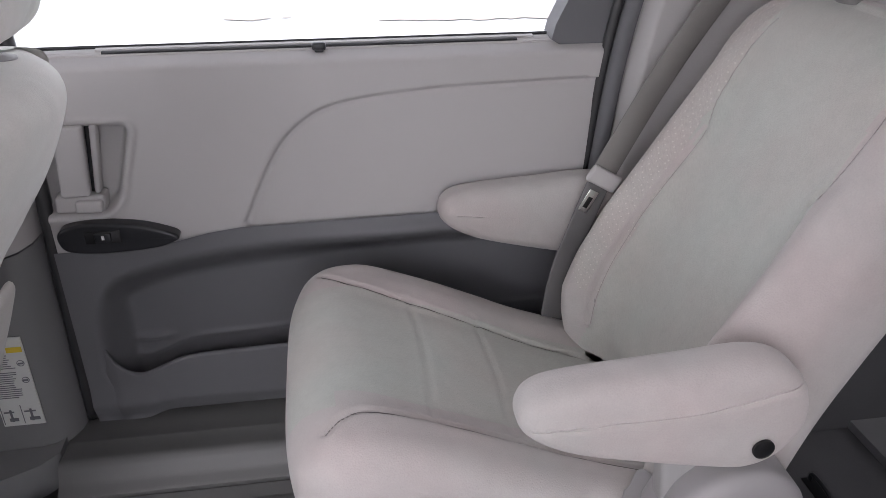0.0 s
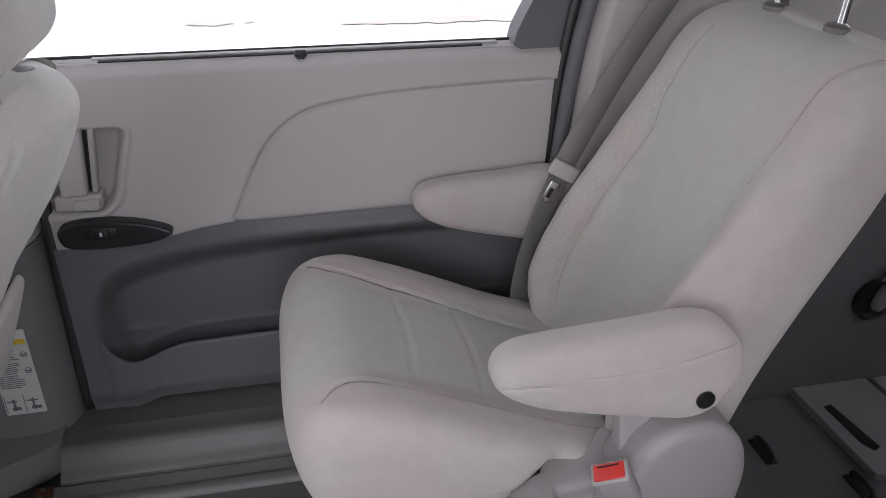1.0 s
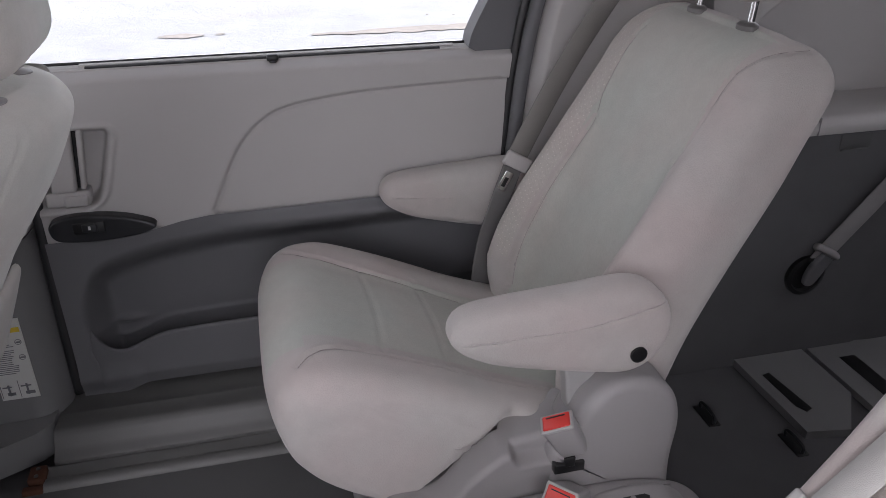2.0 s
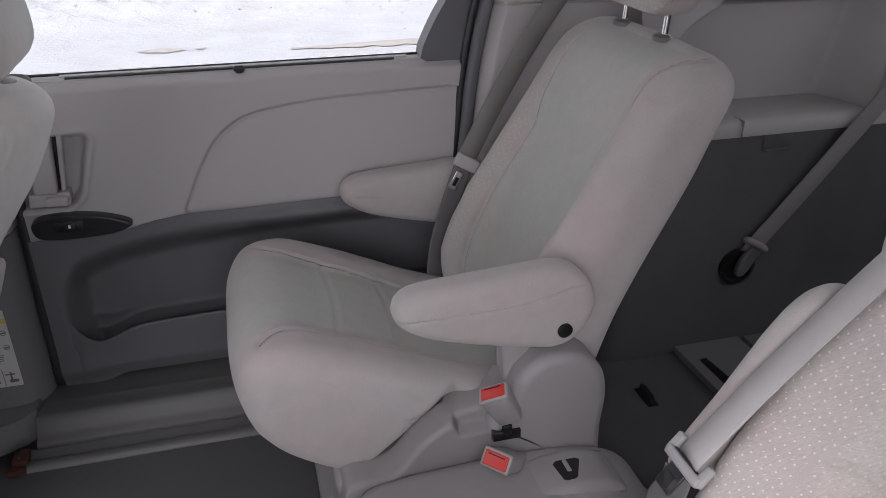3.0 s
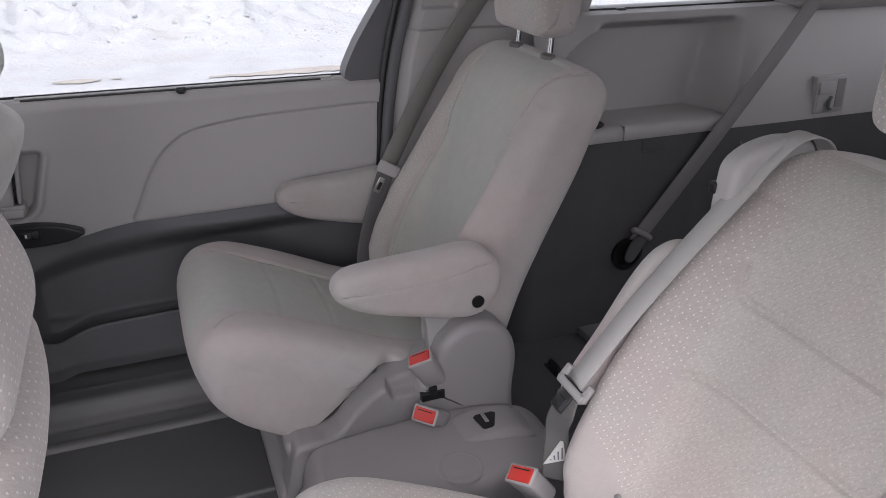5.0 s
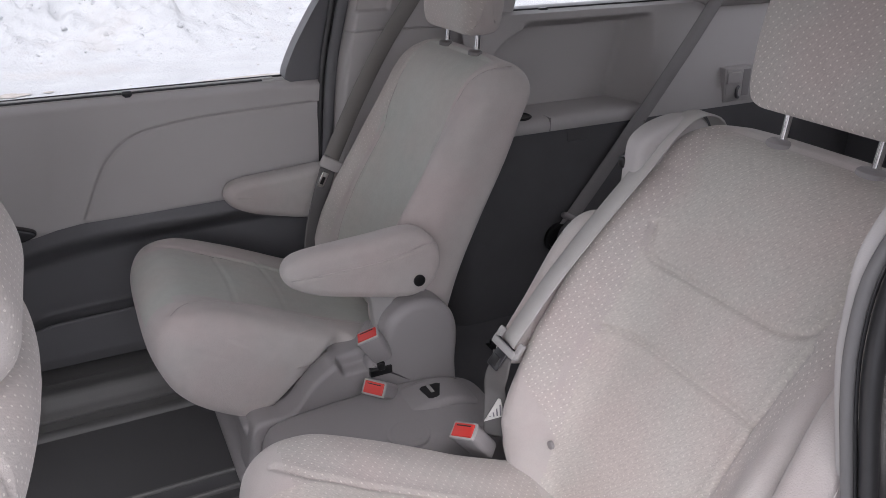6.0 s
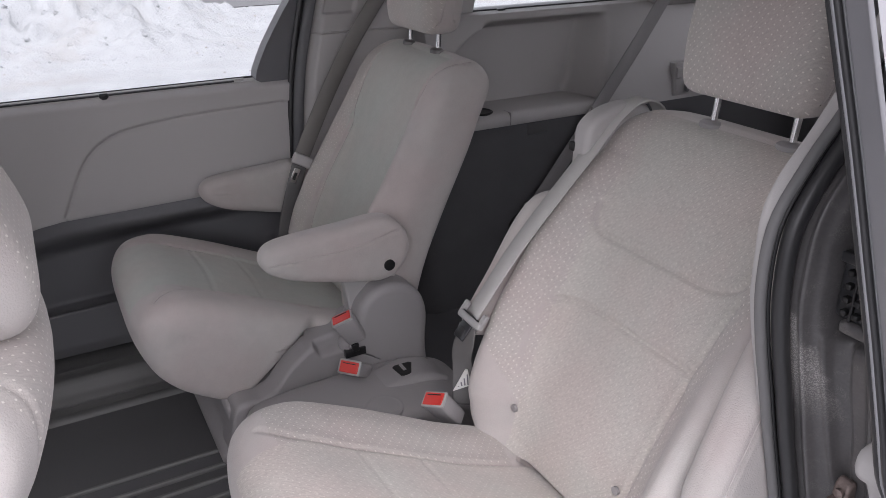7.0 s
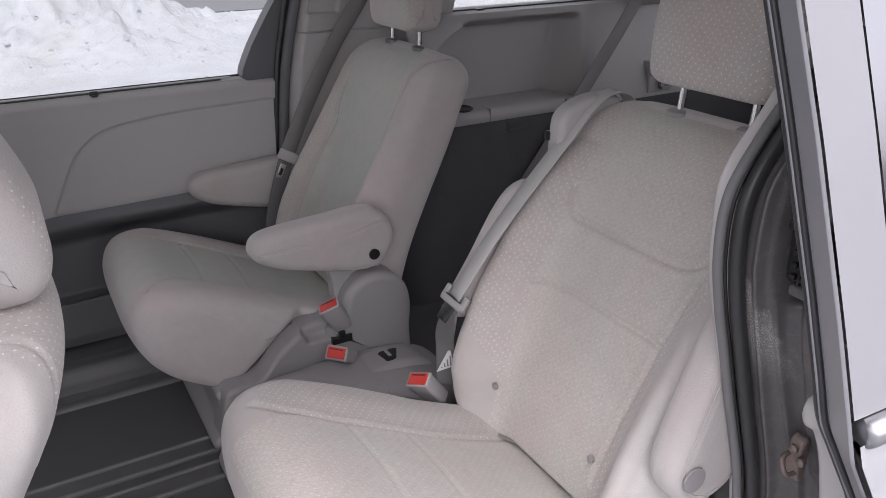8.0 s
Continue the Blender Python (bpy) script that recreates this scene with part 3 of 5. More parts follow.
def upper_door(U, V):
    Z = bound(U) + (0.7125 - bound(U)) * V
    X = -0.446 + (U + 0.446) * (door_back(Z) + 0.446) / 0.90
    Y = 0.780 + 0.012 * smoothstep(0.45, 0.68, Z) + 0.030 * smoothstep(0.688, 0.7125, Z) ** 2
    # the swept line: the field behind and below it lies a little deeper
    p = np.stack([X.ravel(), Z.ravel()], 1)
    d = line_distance(p, CREASE).reshape(X.shape)
    top = np.interp(X, CREASE[:, 0], CREASE[:, 1], left=-1, right=0.65)
    inside = (Z < top) & (X > -0.139)
    sd = np.where(inside, d, -d)
    Y = Y + 0.008 * smoothstep(-0.005, 0.004, sd) * smoothstep(0.45, 0.30, sd) + 0.005 * np.exp(-(d / 0.0035) ** 2)
    # recess of the pull handle, with a raised rim
    right = -0.294 - (0.612 - Z) * 0.28
    q = np.minimum(np.minimum(right - X, X + 0.50), np.minimum(0.611 - Z, Z - 0.462))
    corner = np.hypot(np.maximum(0.02 - (right - X), 0), np.maximum(0.02 - (0.611 - Z), 0))
    q = np.where(corner > 0, np.minimum(q, 0.02 - corner), q)
    corner = np.hypot(np.maximum(0.035 - (right - X), 0), np.maximum(0.035 - (Z - 0.462), 0))
    q = np.where(corner > 0, np.minimum(q, 0.035 - corner), q)
    Y = Y + 0.034 * smoothstep(0.0, 0.014, q) - 0.004 * np.exp(-((q + 0.005) / 0.004) ** 2)
    return X, Y, Z


POCKET_TOP = [(-0.46, 0.26), (-0.420, 0.270), (-0.400, 0.292), (-0.380, 0.318), (-0.344, 0.340), (-0.248, 0.365), (-0.086, 0.382), (0.10, 0.392), (0.46, 0.40)]
POCKET_LOW = [(-0.46, 0.25), (-0.420, 0.215), (-0.400, 0.176), (-0.378, 0.152), (-0.355, 0.146), (-0.330, 0.154), (-0.276, 0.175), (-0.20, 0.181), (-0.10, 0.184), (0.2, 0.192), (0.46, 0.20)]

POCKET_TOP, POCKET_LOW = spline(POCKET_TOP, 120, False).tolist(), spline(POCKET_LOW, 120, False).tolist()


def door_low(U):
    return 0.042 + 0.013 * smoothstep(-0.385, -0.30, U)


def lower_door(U, V):
    low = door_low(U)
    Z = low + (bound(U) - low) * V
    X = -0.451 + (U + 0.446) * (door_back(Z) + 0.451) / 0.90
    top, bot = np.interp(X, *zip(*POCKET_TOP)), np.interp(X, *zip(*POCKET_LOW))
    hollow = smoothstep(-0.075, -0.055, Z - bot) * smoothstep(-0.02, 0.065, top - Z) * smoothstep(-0.422, -0.368, X)
    Y = 0.776 - 0.016 * smoothstep(0.33, 0.39, Z) * smoothstep(0.432, 0.40, Z) * smoothstep(-0.2, 0.1, X)
    Y = Y - 0.003 * np.exp(-((Z - bot + 0.006) / 0.006) ** 2) * smoothstep(-0.43, -0.38, X) + 0.074 * hollow
    Y = Y - 0.008 * smoothstep(0.13, 0.07, Z) * smoothstep(-0.32, -0.36, X)
    Y = Y + 0.012 * smoothstep(0.09, 0.05, Z)
    # moulded ribs at the bottom of the pocket
    Y = Y - 0.010 * np.exp(-(((X + 0.345) / 0.028) ** 2 + ((Z - 0.178) / 0.008) ** 2))
    return X, Y, Z


def pocket_bin(U, V):
    """The proud front of the pocket, rolled over at its upper lip."""
    X = -0.449 + (U + 0.446) * 0.975
    top, low = np.interp(X, *zip(*POCKET_LOW)) + 0.001, door_low(U)
    a = np.clip(V - 1, 0, 1) * math.pi
    Z = np.where(V <= 1, low + (top - 0.005 - low) * V, top - 0.005 + 0.005 * np.sin(a)) - 0.06 * np.clip(V - 2, 0, 1)
    Y = 0.776 - 0.008 * smoothstep(0.13, 0.07, Z) * smoothstep(-0.32, -0.36, X) + 0.012 * smoothstep(0.09, 0.05, Z)
    Y = Y + 0.003 - 0.0055 * smoothstep(-0.425, -0.395, X) + 0.005 * (1 - np.cos(a)) + 0.01 * smoothstep(-0.395, -0.43, X) * np.clip(V - 0.7, 0, 0.3) / 0.3
    return X, Y, Z


door = thing("door_1", "light and dark grey sliding door lining with a pull handle", "sliding door", kind="structure")
part("upper_lining", sheet(upper_door, np.linspace(-0.446, 0.454, 260), np.linspace(-0.02, 1, 104)), TRIM, door, "light grey moulded upper lining")
part("lower_lining", sheet(lower_door, np.linspace(-0.446, 0.454, 240), np.linspace(0, 1, 120)), DARK_TRIM, door, "charcoal lower lining with a long pocket")
part("pocket_bin", sheet(pocket_bin, np.linspace(-0.446, 0.454, 200), np.concatenate([np.linspace(0, 1, 50), np.linspace(1.1, 2, 10), [2.5, 3.0]])), DARK_TRIM, door, "charcoal front of the door pocket")
part("sill", along_x([(0.815, 0.698), (0.816, 0.7105), (0.835, 0.7140), (0.850, 0.712), (0.86, 0.698)], -0.446, 0.455), TRIM, door)
part("shade_slot", along_x([(0.8175, 0.706), (0.817, 0.7120), (0.819, 0.7140), (0.823, 0.7148), (0.826, 0.706)], -0.325, 0.318), BLACK, door, "black slot of the roller blind")
part("shade_rail", along_x([(0.8265, 0.706), (0.8270, 0.7155), (0.836, 0.7165), (0.838, 0.706)], -0.336, 0.347), TRIM, door, "pale blind rail")
part("window_gasket", along_x([(0.842, 0.70), (0.842, 0.7155), (0.845, 0.7178), (0.849, 0.716), (0.851, 0.70)], -0.43, 0.40), BLACK, door, "black window gasket")
hook = part("shade_tab", block(-0.011, 0.011, 0.808, 0.822, 0.7065, 0.7190, 0.004), GLOSS_BLACK, door, "small dark grey blind pull tab")
part("tab_lip", block(-0.007, 0.007, 0.805, 0.812, 0.705, 0.710, 0.002), GLOSS_BLACK, hook)
part("window_pane", block(-0.46, 0.62, 0.862, 0.866, 0.70, 1.17), GLASS, door).visible_shadow = False
part("rear_sash", extrude([(0.373, 0.712), (0.378, 0.735), (0.392, 0.765), (0.409, 0.797), (0.435, 0.838), (0.463, 0.880), (0.482, 0.906), (0.498, 0.95), (0.514, 1.0), (0.560, 1.16),
                           (0.576, 1.16), (0.531, 1.0), (0.503, 0.906), (0.470, 0.77), (0.457, 0.694), (0.42, 0.698), (0.390, 0.702)], 1, 0.808, 0.858, True), DARK_TRIM, door, "dark grey window corner trim")
part("outer_skin", block(-0.45, 0.47, 0.87, 0.90, -0.20, 0.70, 0.004), PAINT, door)
# pull handle in its recess
pull = part("pull_handle", slab([(-0.418, 0.497), (-0.375, 0.497), (-0.3655, 0.613), (-0.408, 0.613)], 0.774, 0.800, 0.005), TRIM, door, "light grey upright pull handle")
# black filler painted for the shade between handle and rib
part("handle_gap", slab([(-0.3755, 0.500), (-0.3690, 0.500), (-0.3570, 0.612), (-0.3650, 0.612)], 0.792, 0.804, 0.001), BLACK, pull)
part("handle_rib", slab([(-0.3690, 0.499), (-0.3600, 0.499), (-0.3465, 0.612), (-0.3565, 0.612)], 0.784, 0.806, 0.003), TRIM, pull)
part("handle_foot", slab([(-0.434, 0.468), (-0.356, 0.468), (-0.354, 0.497), (-0.430, 0.497)], 0.780, 0.815, 0.005), TRIM, door)
part("handle_latch", slab([(-0.401, 0.470), (-0.359, 0.470), (-0.357, 0.490), (-0.399, 0.490)], 0.772, 0.80, 0.004), TRIM, door)
plate = part("switch_plate", pillow([(-0.434, 0.430), (-0.426, 0.448), (-0.39, 0.457), (-0.345, 0.455), (-0.300, 0.448), (-0.262, 0.435), (-0.248, 0.426), (-0.252, 0.418), (-0.287, 0.407), (-0.366, 0.403), (-0.42, 0.409)],
                                    0.757, 0.80, 0.005, 140, 6), GLOSS_BLACK, door, "glossy charcoal oval switch panel")
part("switch_bezel", block(-0.392, -0.336, 0.7555, 0.760, 0.422, 0.445, 0.002), BLACK, plate)
part("switch_key", block(-0.376, -0.350, 0.7530, 0.758, 0.425, 0.442, 0.002), GLOSS_BLACK, plate)
part("switch_mark", block(-0.3645, -0.3605, 0.7520, 0.7535, 0.431, 0.438, 0.0), PAPER, plate)

# rubber seals and the pillars round the door
edge = [(float(door_back(z)) + 0.006, 0.800, z) for z in (0.05, 0.25, 0.42, 0.55, 0.66, 0.76, 0.86, 0.96, 1.10, 1.2)]
tagged(part("door_seal", tube(edge, 0.008, 10, 60), RUBBER), "black rubber seal along the rear door edge", "door seal", kind="structure")
edge = [(float(door_back(z)) + 0.025 + 0.016 * max(0.0, z - 0.5), 0.794, z) for z in (0.05, 0.25, 0.42, 0.55, 0.66, 0.76, 0.86, 0.96, 1.10, 1.2)]
tagged(part("door_seal", tube(edge, 0.0145, 14, 60), DARK_TRIM), "dark grey rubber lip beside the door seal", "door seal", kind="structure")
tagged(part("door_frame", slab([(0.452, 0.66), (0.468, 0.77), (0.501, 0.906), (0.574, 1.17), (0.665, 1.17), (0.585, 0.906), (0.540, 0.77), (0.515, 0.66)], 0.824, 0.857, 0.003), DARK_TRIM), "dark grey door frame behind the rubber seals", "door frame", kind="structure")
front_edge = [(-0.462, 0.79, 0.05), (-0.459, 0.79, 0.2), (-0.454, 0.79, 0.4), (-0.450, 0.80, 0.6), (-0.452, 0.815, 0.72), (-0.47, 0.83, 0.95), (-0.49, 0.83, 1.2)]
tagged(part("door_seal", tube(front_edge, 0.0115, 10, 60), RUBBER), "black rubber seal along the front door edge", "door seal", kind="structure")


def front_pillar(z0, z1, mat, label):
    # rounded inner cover of the post between the doors
    prof = [(-0.470, 0.88), (-0.470, 0.80), (-0.474, 0.765), (-0.487, 0.735), (-0.505, 0.717), (-0.53, 0.710), (-0.60, 0.708), (-0.72, 0.712), (-0.80, 0.73), (-0.80, 0.88)]
    tagged(part("pillar_cover", extrude(prof, 2, z0, z1, True), mat), label, "pillar cover", kind="structure")


front_pillar(0.0, 0.425, PILLAR, "charcoal lower pillar cover beside the door")
front_pillar(0.428, 0.80, TRIM, "light grey upper pillar cover beside the door")
tagged(part("pillar_foot", extrude([(-0.49, 0.86), (-0.493, 0.69), (-0.52, 0.66), (-0.60, 0.62), (-0.9, 0.60), (-0.9, 0.86)], 2, -0.01, 0.057, True), PILLAR), "charcoal sill trim at the pillar foot", "sill trim", kind="structure")

label = thing("warning_label", "white printed warning label with small drawings on the pillar", "label")
part("paper", block(-0.575, -0.5085, 0.7055, 0.7078, 0.112, 0.290), PAPER, label)
part("yellow_band", block(-0.535, -0.511, 0.7045, 0.7065, 0.262, 0.272), YELLOW, label)
rng = random.Random(4)
for block_top, rows in ((0.256, 7), (0.222, 6), (0.196, 7)):
    for row in range(rows):
        zz = block_top - 0.0042 * row
        part("print_line", block(-0.570, -0.570 + rng.uniform(0.030, 0.042), 0.7048, 0.7065, zz, zz + 0.0013), INK, label)
for zz in (0.240, 0.206):
    ring = lathe([(0.0060, 0.0), (0.0060, -0.0008), (0.0050, -0.0008), (0.0050, 0.0)], 1, (-0.519, 0.7056, zz), 22)
    part("warning_ring", ring, INK, label)
    part("drawing_stroke", block(-0.523, -0.515, 0.7047, 0.7064, zz - 0.002, zz + 0.001), INK, label)
for k, (a, b) in enumerate(((-0.573, -0.545), (-0.541, -0.5105))):
    part("drawing_frame", block(a, a + 0.001, 0.7047, 0.7064, 0.116, 0.155), INK, label)
    part("drawing_stroke", block(a + 0.004, b - 0.008, 0.7047, 0.7064, 0.140, 0.1425), INK, label)
    part("drawing_stroke", block(a + 0.010, b - 0.004, 0.7047, 0.7064, 0.122, 0.1285), INK, label)
    part("drawing_stroke", block(a + 0.013, a + 0.0165, 0.7047, 0.7064, 0.121, 0.146), INK, label)

# ---- quarter trim behind the door ----


def rear_pillar_lining(U, V):
    Z = V
    X = door_back(Z) + 0.034 + 0.016 * np.maximum(0, Z - 0.5) + U
    Y = 0.800 - 0.035 * smoothstep(0.0, 0.03, U) - 0.028 * smoothstep(0.10, 0.40, U)
    Y = Y + 0.008 * np.exp(-((Z - 0.821) / 0.0018) ** 2)
    # hollow of the belt height adjuster
    Y = Y + 0.012 * smoothstep(0.866, 0.874, Z) * smoothstep(1.10, 1.09, Z) * smoothstep(0.020, 0.028, U) * smoothstep(0.112, 0.104, U)
    return X, Y, Z


tagged(part("pillar_lining", sheet(rear_pillar_lining, np.concatenate([np.linspace(0, 0.12, 48), np.linspace(0.13, 0.46, 20)]), np.linspace(0.44, 1.27, 640)), TRIM),
       "light grey lining of the pillar behind the sliding door", "pillar lining", kind="structure")
tagged(part("pillar_lining", sheet(rear_pillar_lining, np.linspace(0, 0.3, 20), np.linspace(0.0, 0.437, 20)), DARK_TRIM),
       "charcoal lower lining behind the sliding door", "pillar lining", kind="structure")


def quarter_low(U, V):
    Y = 0.770 - 0.172 * smoothstep(0.60, 0.80, U) + 0.006 * np.exp(-((U - 1.28) / 0.01) ** 2)
    return U, Y + 0 * V, V


tagged(part("quarter_lining", sheet(quarter_low, np.linspace(0.58, 2.25, 90), np.linspace(0.0, 0.548, 24)), CARPET), "black felt lower lining of the cargo side", "side lining", kind="structure")


def quarter_high(U, V):
    # a deep tray behind an armrest shelf is moulded into the light lining
    near = 0.600 + 0.080 * (np.clip(V - 0.548, 0, 1) / 0.297) ** 1.5
    right = 1.345 + 0.22 * (V - 0.586)
    left = 0.86 + 0.11 * np.clip((V - 0.70) / 0.11, 0, 1) ** 2.5
    hollow = smoothstep(0, 0.055, U - left) * smoothstep(right + 0.030, right - 0.034, U) * smoothstep(0.832, 0.800, V) * smoothstep(0.560, 0.584, V)
    return U, near + (0.748 - near) * hollow, V


quarter = thing("quarter_trim", "light grey moulded side trim with an armrest shelf", "side trim", kind="structure")
part("upper_lining", sheet(quarter_high, np.linspace(0.80, 2.25, 260), np.linspace(0.548, 0.845, 110)), TRIM, quarter)
part("shelf", along_x([(0.604, 0.545), (0.594, 0.549), (0.590, 0.560), (0.592, 0.574), (0.599, 0.582), (0.610, 0.586), (0.66, 0.586), (0.755, 0.586), (0.755, 0.545)], 0.80, 1.345), TRIM, quarter)
part("shelf_joint", block(1.0285, 1.0297, 0.5888, 0.63, 0.55, 0.5868), PLASTIC, quarter)
part("cup_holder", lathe([(0.040, 0.583), (0.042, 0.588), (0.038, 0.590), (0.034, 0.587), (0.031, 0.5865), (0.002, 0.5864)], 2, (0.955, 0.645, 0), 28), BLACK, quarter, "black cup holder ring")
# no hollow here: a darker plate paints the shade of the grip recess
notch = part("grip_shade", block(1.092, 1.165, 0.5965, 0.604, 0.512, 0.545, 0.001), MAT, quarter, "darker plate standing for a shaded grip recess")
part("notch_lip", block(1.096, 1.161, 0.594, 0.600, 0.509, 0.514, 0.002), CARPET, notch)
hanger = part("belt_hanger", slab([(1.648, 0.560), (1.756, 0.560), (1.752, 0.664), (1.640, 0.664)], 0.597, 0.630, 0.004), TRIM, quarter, "recessed grey belt hanger")
part("hanger_recess", slab([(1.654, 0.568), (1.750, 0.568), (1.746, 0.658), (1.648, 0.658)], 0.5955, 0.600, 0.001), TRIM, hanger)
part("hanger_block", slab([(1.650, 0.615), (1.705, 0.615), (1.703, 0.650), (1.648, 0.650)], 0.590, 0.598, 0.004), TRIM, hanger)
part("hanger_slot", slab([(1.716, 0.575), (1.744, 0.575), (1.742, 0.655), (1.714, 0.655)], 0.5945, 0.597, 0.001), PLASTIC, hanger)
part("hanger_hook", tube([(1.700, 0.594, 0.605), (1.688, 0.588, 0.595), (1.690, 0.588, 0.578), (1.704, 0.594, 0.572)], 0.005, 8, 24), DARK_TRIM, hanger)
part("window_gasket", along_x([(0.745, 0.842), (0.745, 0.852), (0.760, 0.856), (0.80, 0.853), (0.80, 0.842)], 0.93, 1.58), RUBBER, quarter)
part("window_sill", along_x([(0.68, 0.835), (0.69, 0.846), (0.745, 0.848), (0.745, 0.835)], 0.80, 2.2), TRIM, quarter)
part("shade_tab", block(1.070, 1.095, 0.728, 0.744, 0.838, 0.853, 0.004), GLOSS_BLACK, quarter)
part("window_pane", block(0.93, 1.76, 0.80, 0.804, 0.84, 1.17), GLASS, quarter).visible_shadow = False

for k, (xa, ya) in enumerate(((0.80, 0.455), (0.92, 0.335))):
    latch = thing("floor_latch", "black steel anchor loop in the cargo floor", "floor anchor", "floor anchors")
    part("cup", block(xa - 0.013, xa + 0.013, ya - 0.034, ya + 0.034, 0.002, 0.007, 0.002), BLACK, latch)
    part("loop", tube([(xa, ya - 0.027, 0.006), (xa, ya - 0.023, 0.022), (xa, ya + 0.023, 0.022), (xa, ya + 0.027, 0.006)], 0.0038, 8, 30), GLOSS_BLACK, latch)

hatch = thing("floor_cover", "charcoal plastic floor cover with a long finger slot", "floor cover")
part("panel", extrude([(0.955, 0.345), (1.045, 0.330), (1.125, 0.43), (1.125, 0.625), (1.03, 0.618), (0.950, 0.60)], 2, 0.002, 0.022, False), PILLAR, hatch)
# the slot's inner shade is a black plate on top of the panel
part("finger_slot", extrude([(0.978, 0.530), (0.996, 0.534), (1.010, 0.405), (0.994, 0.398), (0.982, 0.42)], 2, 0.020, 0.0235, False), BLACK, hatch)
hatch2 = thing("floor_cover", "charcoal plastic floor cover beside the seat well", "floor cover")
part("panel", extrude([(1.14, 0.345), (1.40, 0.33), (1.42, 0.61), (1.14, 0.625)], 2, 0.002, 0.020, False), PILLAR, hatch2)
# again a black plate for the shade of an uncut slot
part("finger_slot", block(1.19, 1.23, 0.40, 0.55, 0.018, 0.0215, 0.001), BLACK, hatch2)

# ---- rear right side of the van ----
tagged(part("wall_right_low", block(0.62, 2.25, -0.80, -0.66, 0.0, 0.55, 0.02), CARPET), "black felt lining of the far cargo side", "side lining", kind="structure")
tagged(part("wall_right_high", block(0.60, 2.25, -0.80, -0.72, 0.55, 0.85, 0.02), TRIM), "light grey side trim", "side trim", kind="structure")
tagged(part("wall_right_pillar", block(0.62, 0.95, -0.82, -0.74, 0.85, 1.32, 0.02), TRIM), "light grey pillar lining", "pillar lining", kind="structure")

# ---- edge of the open doorway ----
JAMB_X = [(-0.06, 0.60), (0.20, 0.60), (0.389, 0.579), (0.545, 0.533), (0.636, 0.506), (0.719, 0.482), (0.763, 0.476), (0.830, 0.480), (0.871, 0.503), (0.916, 0.543), (1.0, 0.60), (1.15, 0.66), (1.25, 0.68)]
JAMB_LINE = spline([(x, z) for z, x in JAMB_X], 120, False)


def jamb_tube(dx, y, r, mat, label, flat=1.0):
    pts = [(x + dx, y, z) for x, z in JAMB_LINE[::6]] + [(JAMB_LINE[-1][0] + dx, y, JAMB_LINE[-1][1])]
    tagged(part("doorway_seal", tube(pts, r, 12, 90), mat), label, "door seal", kind="structure")


def jamb_lining(U, V):
    X = np.interp(V, JAMB_LINE[:, 1], JAMB_LINE[:, 0]) + 0.002 + 0.010 * smoothstep(0, 1, U)
    return X - 0.008 - 0.010 * smoothstep(0.76, 0.90, V) * (1 - U) + 0.008 * (1 - U) ** 2, -0.724 - 0.018 * U, V


tagged(part("doorway_trim", sheet(jamb_lining, np.linspace(0, 1, 14), np.linspace(0.0, 1.25, 120)), TRIM), "light grey trim edge round the open doorway", "doorway trim", kind="structure")
jamb_tube(-0.0070, -0.745, 0.0062, FLAP, "grey rubber flap round the doorway")
jamb_tube(-0.0002, -0.749, 0.0026, BLACK, "thin black lip of the doorway seal")
jamb_tube(0.0085, -0.758, 0.0095, RUBBER, "black bulb seal round the doorway")


def jamb_panel(U, V):
    X = np.interp(V, JAMB_LINE[:, 1], JAMB_LINE[:, 0]) + 0.020 + 0.036 * smoothstep(0.03, 0.35, U) + 0.040 * smoothstep(0.55, 0.8, U)
    # pressed steps, ribs and a pocket for the latch
    X = X - 0.014 * smoothstep(0.30, 0.36, U) * smoothstep(0.62, 0.56, U) * smoothstep(0.72, 0.69, V) * smoothstep(0.42, 0.46, V)
    X = X + 0.034 * smoothstep(0.16, 0.24, U) * smoothstep(0.700, 0.716, V) * smoothstep(0.90, 0.82, V)
    X = X - 0.007 * np.exp(-((U - 0.10) / 0.022) ** 2) - 0.005 * np.exp(-((U - 0.24 - 0.05 * np.sin(V * 7)) / 0.02) ** 2) - 0.008 * np.exp(-((U - 0.5) / 0.03) ** 2)
    X = X + 0.002 * np.sin(V * 46) * smoothstep(0.15, 0.3, U) * smoothstep(0.5, 0.3, U)
    return X, -0.758 - 0.172 * U, V


jamb = thing("doorway_jamb", "dusty dark painted metal jamb of the open doorway", "door jamb", kind="structure")
part("pressing", sheet(jamb_panel, np.linspace(0, 1, 90), np.linspace(-0.2, 1.25, 360)), JAMB, jamb)
lock = part("latch_socket", block(0.518, 0.556, -0.838, -0.796, 0.736, 0.800, 0.006), GLOSS_BLACK, jamb, "black latch socket")
for k in range(4):
    for yy in (-0.823, -0.810):
        part("contact", block(0.511, 0.520, yy - 0.0035, yy + 0.0035, 0.743 + 0.0145 * k, 0.7495 + 0.0145 * k, 0.0015), BLACK, lock)
part("socket_spine", block(0.514, 0.520, -0.8180, -0.8150, 0.738, 0.800, 0.001), BLACK, lock)
part("socket_tab", block(0.506, 0.520, -0.818, -0.800, 0.801, 0.812, 0.002), GLOSS_BLACK, lock)
part("socket_pad", pillow([(0.520, 0.722), (0.514, 0.730), (0.520, 0.737), (0.556, 0.737), (0.556, 0.722)], -0.842, -0.806, 0.005, 40, 5), JAMB, lock, "grey metal pad")
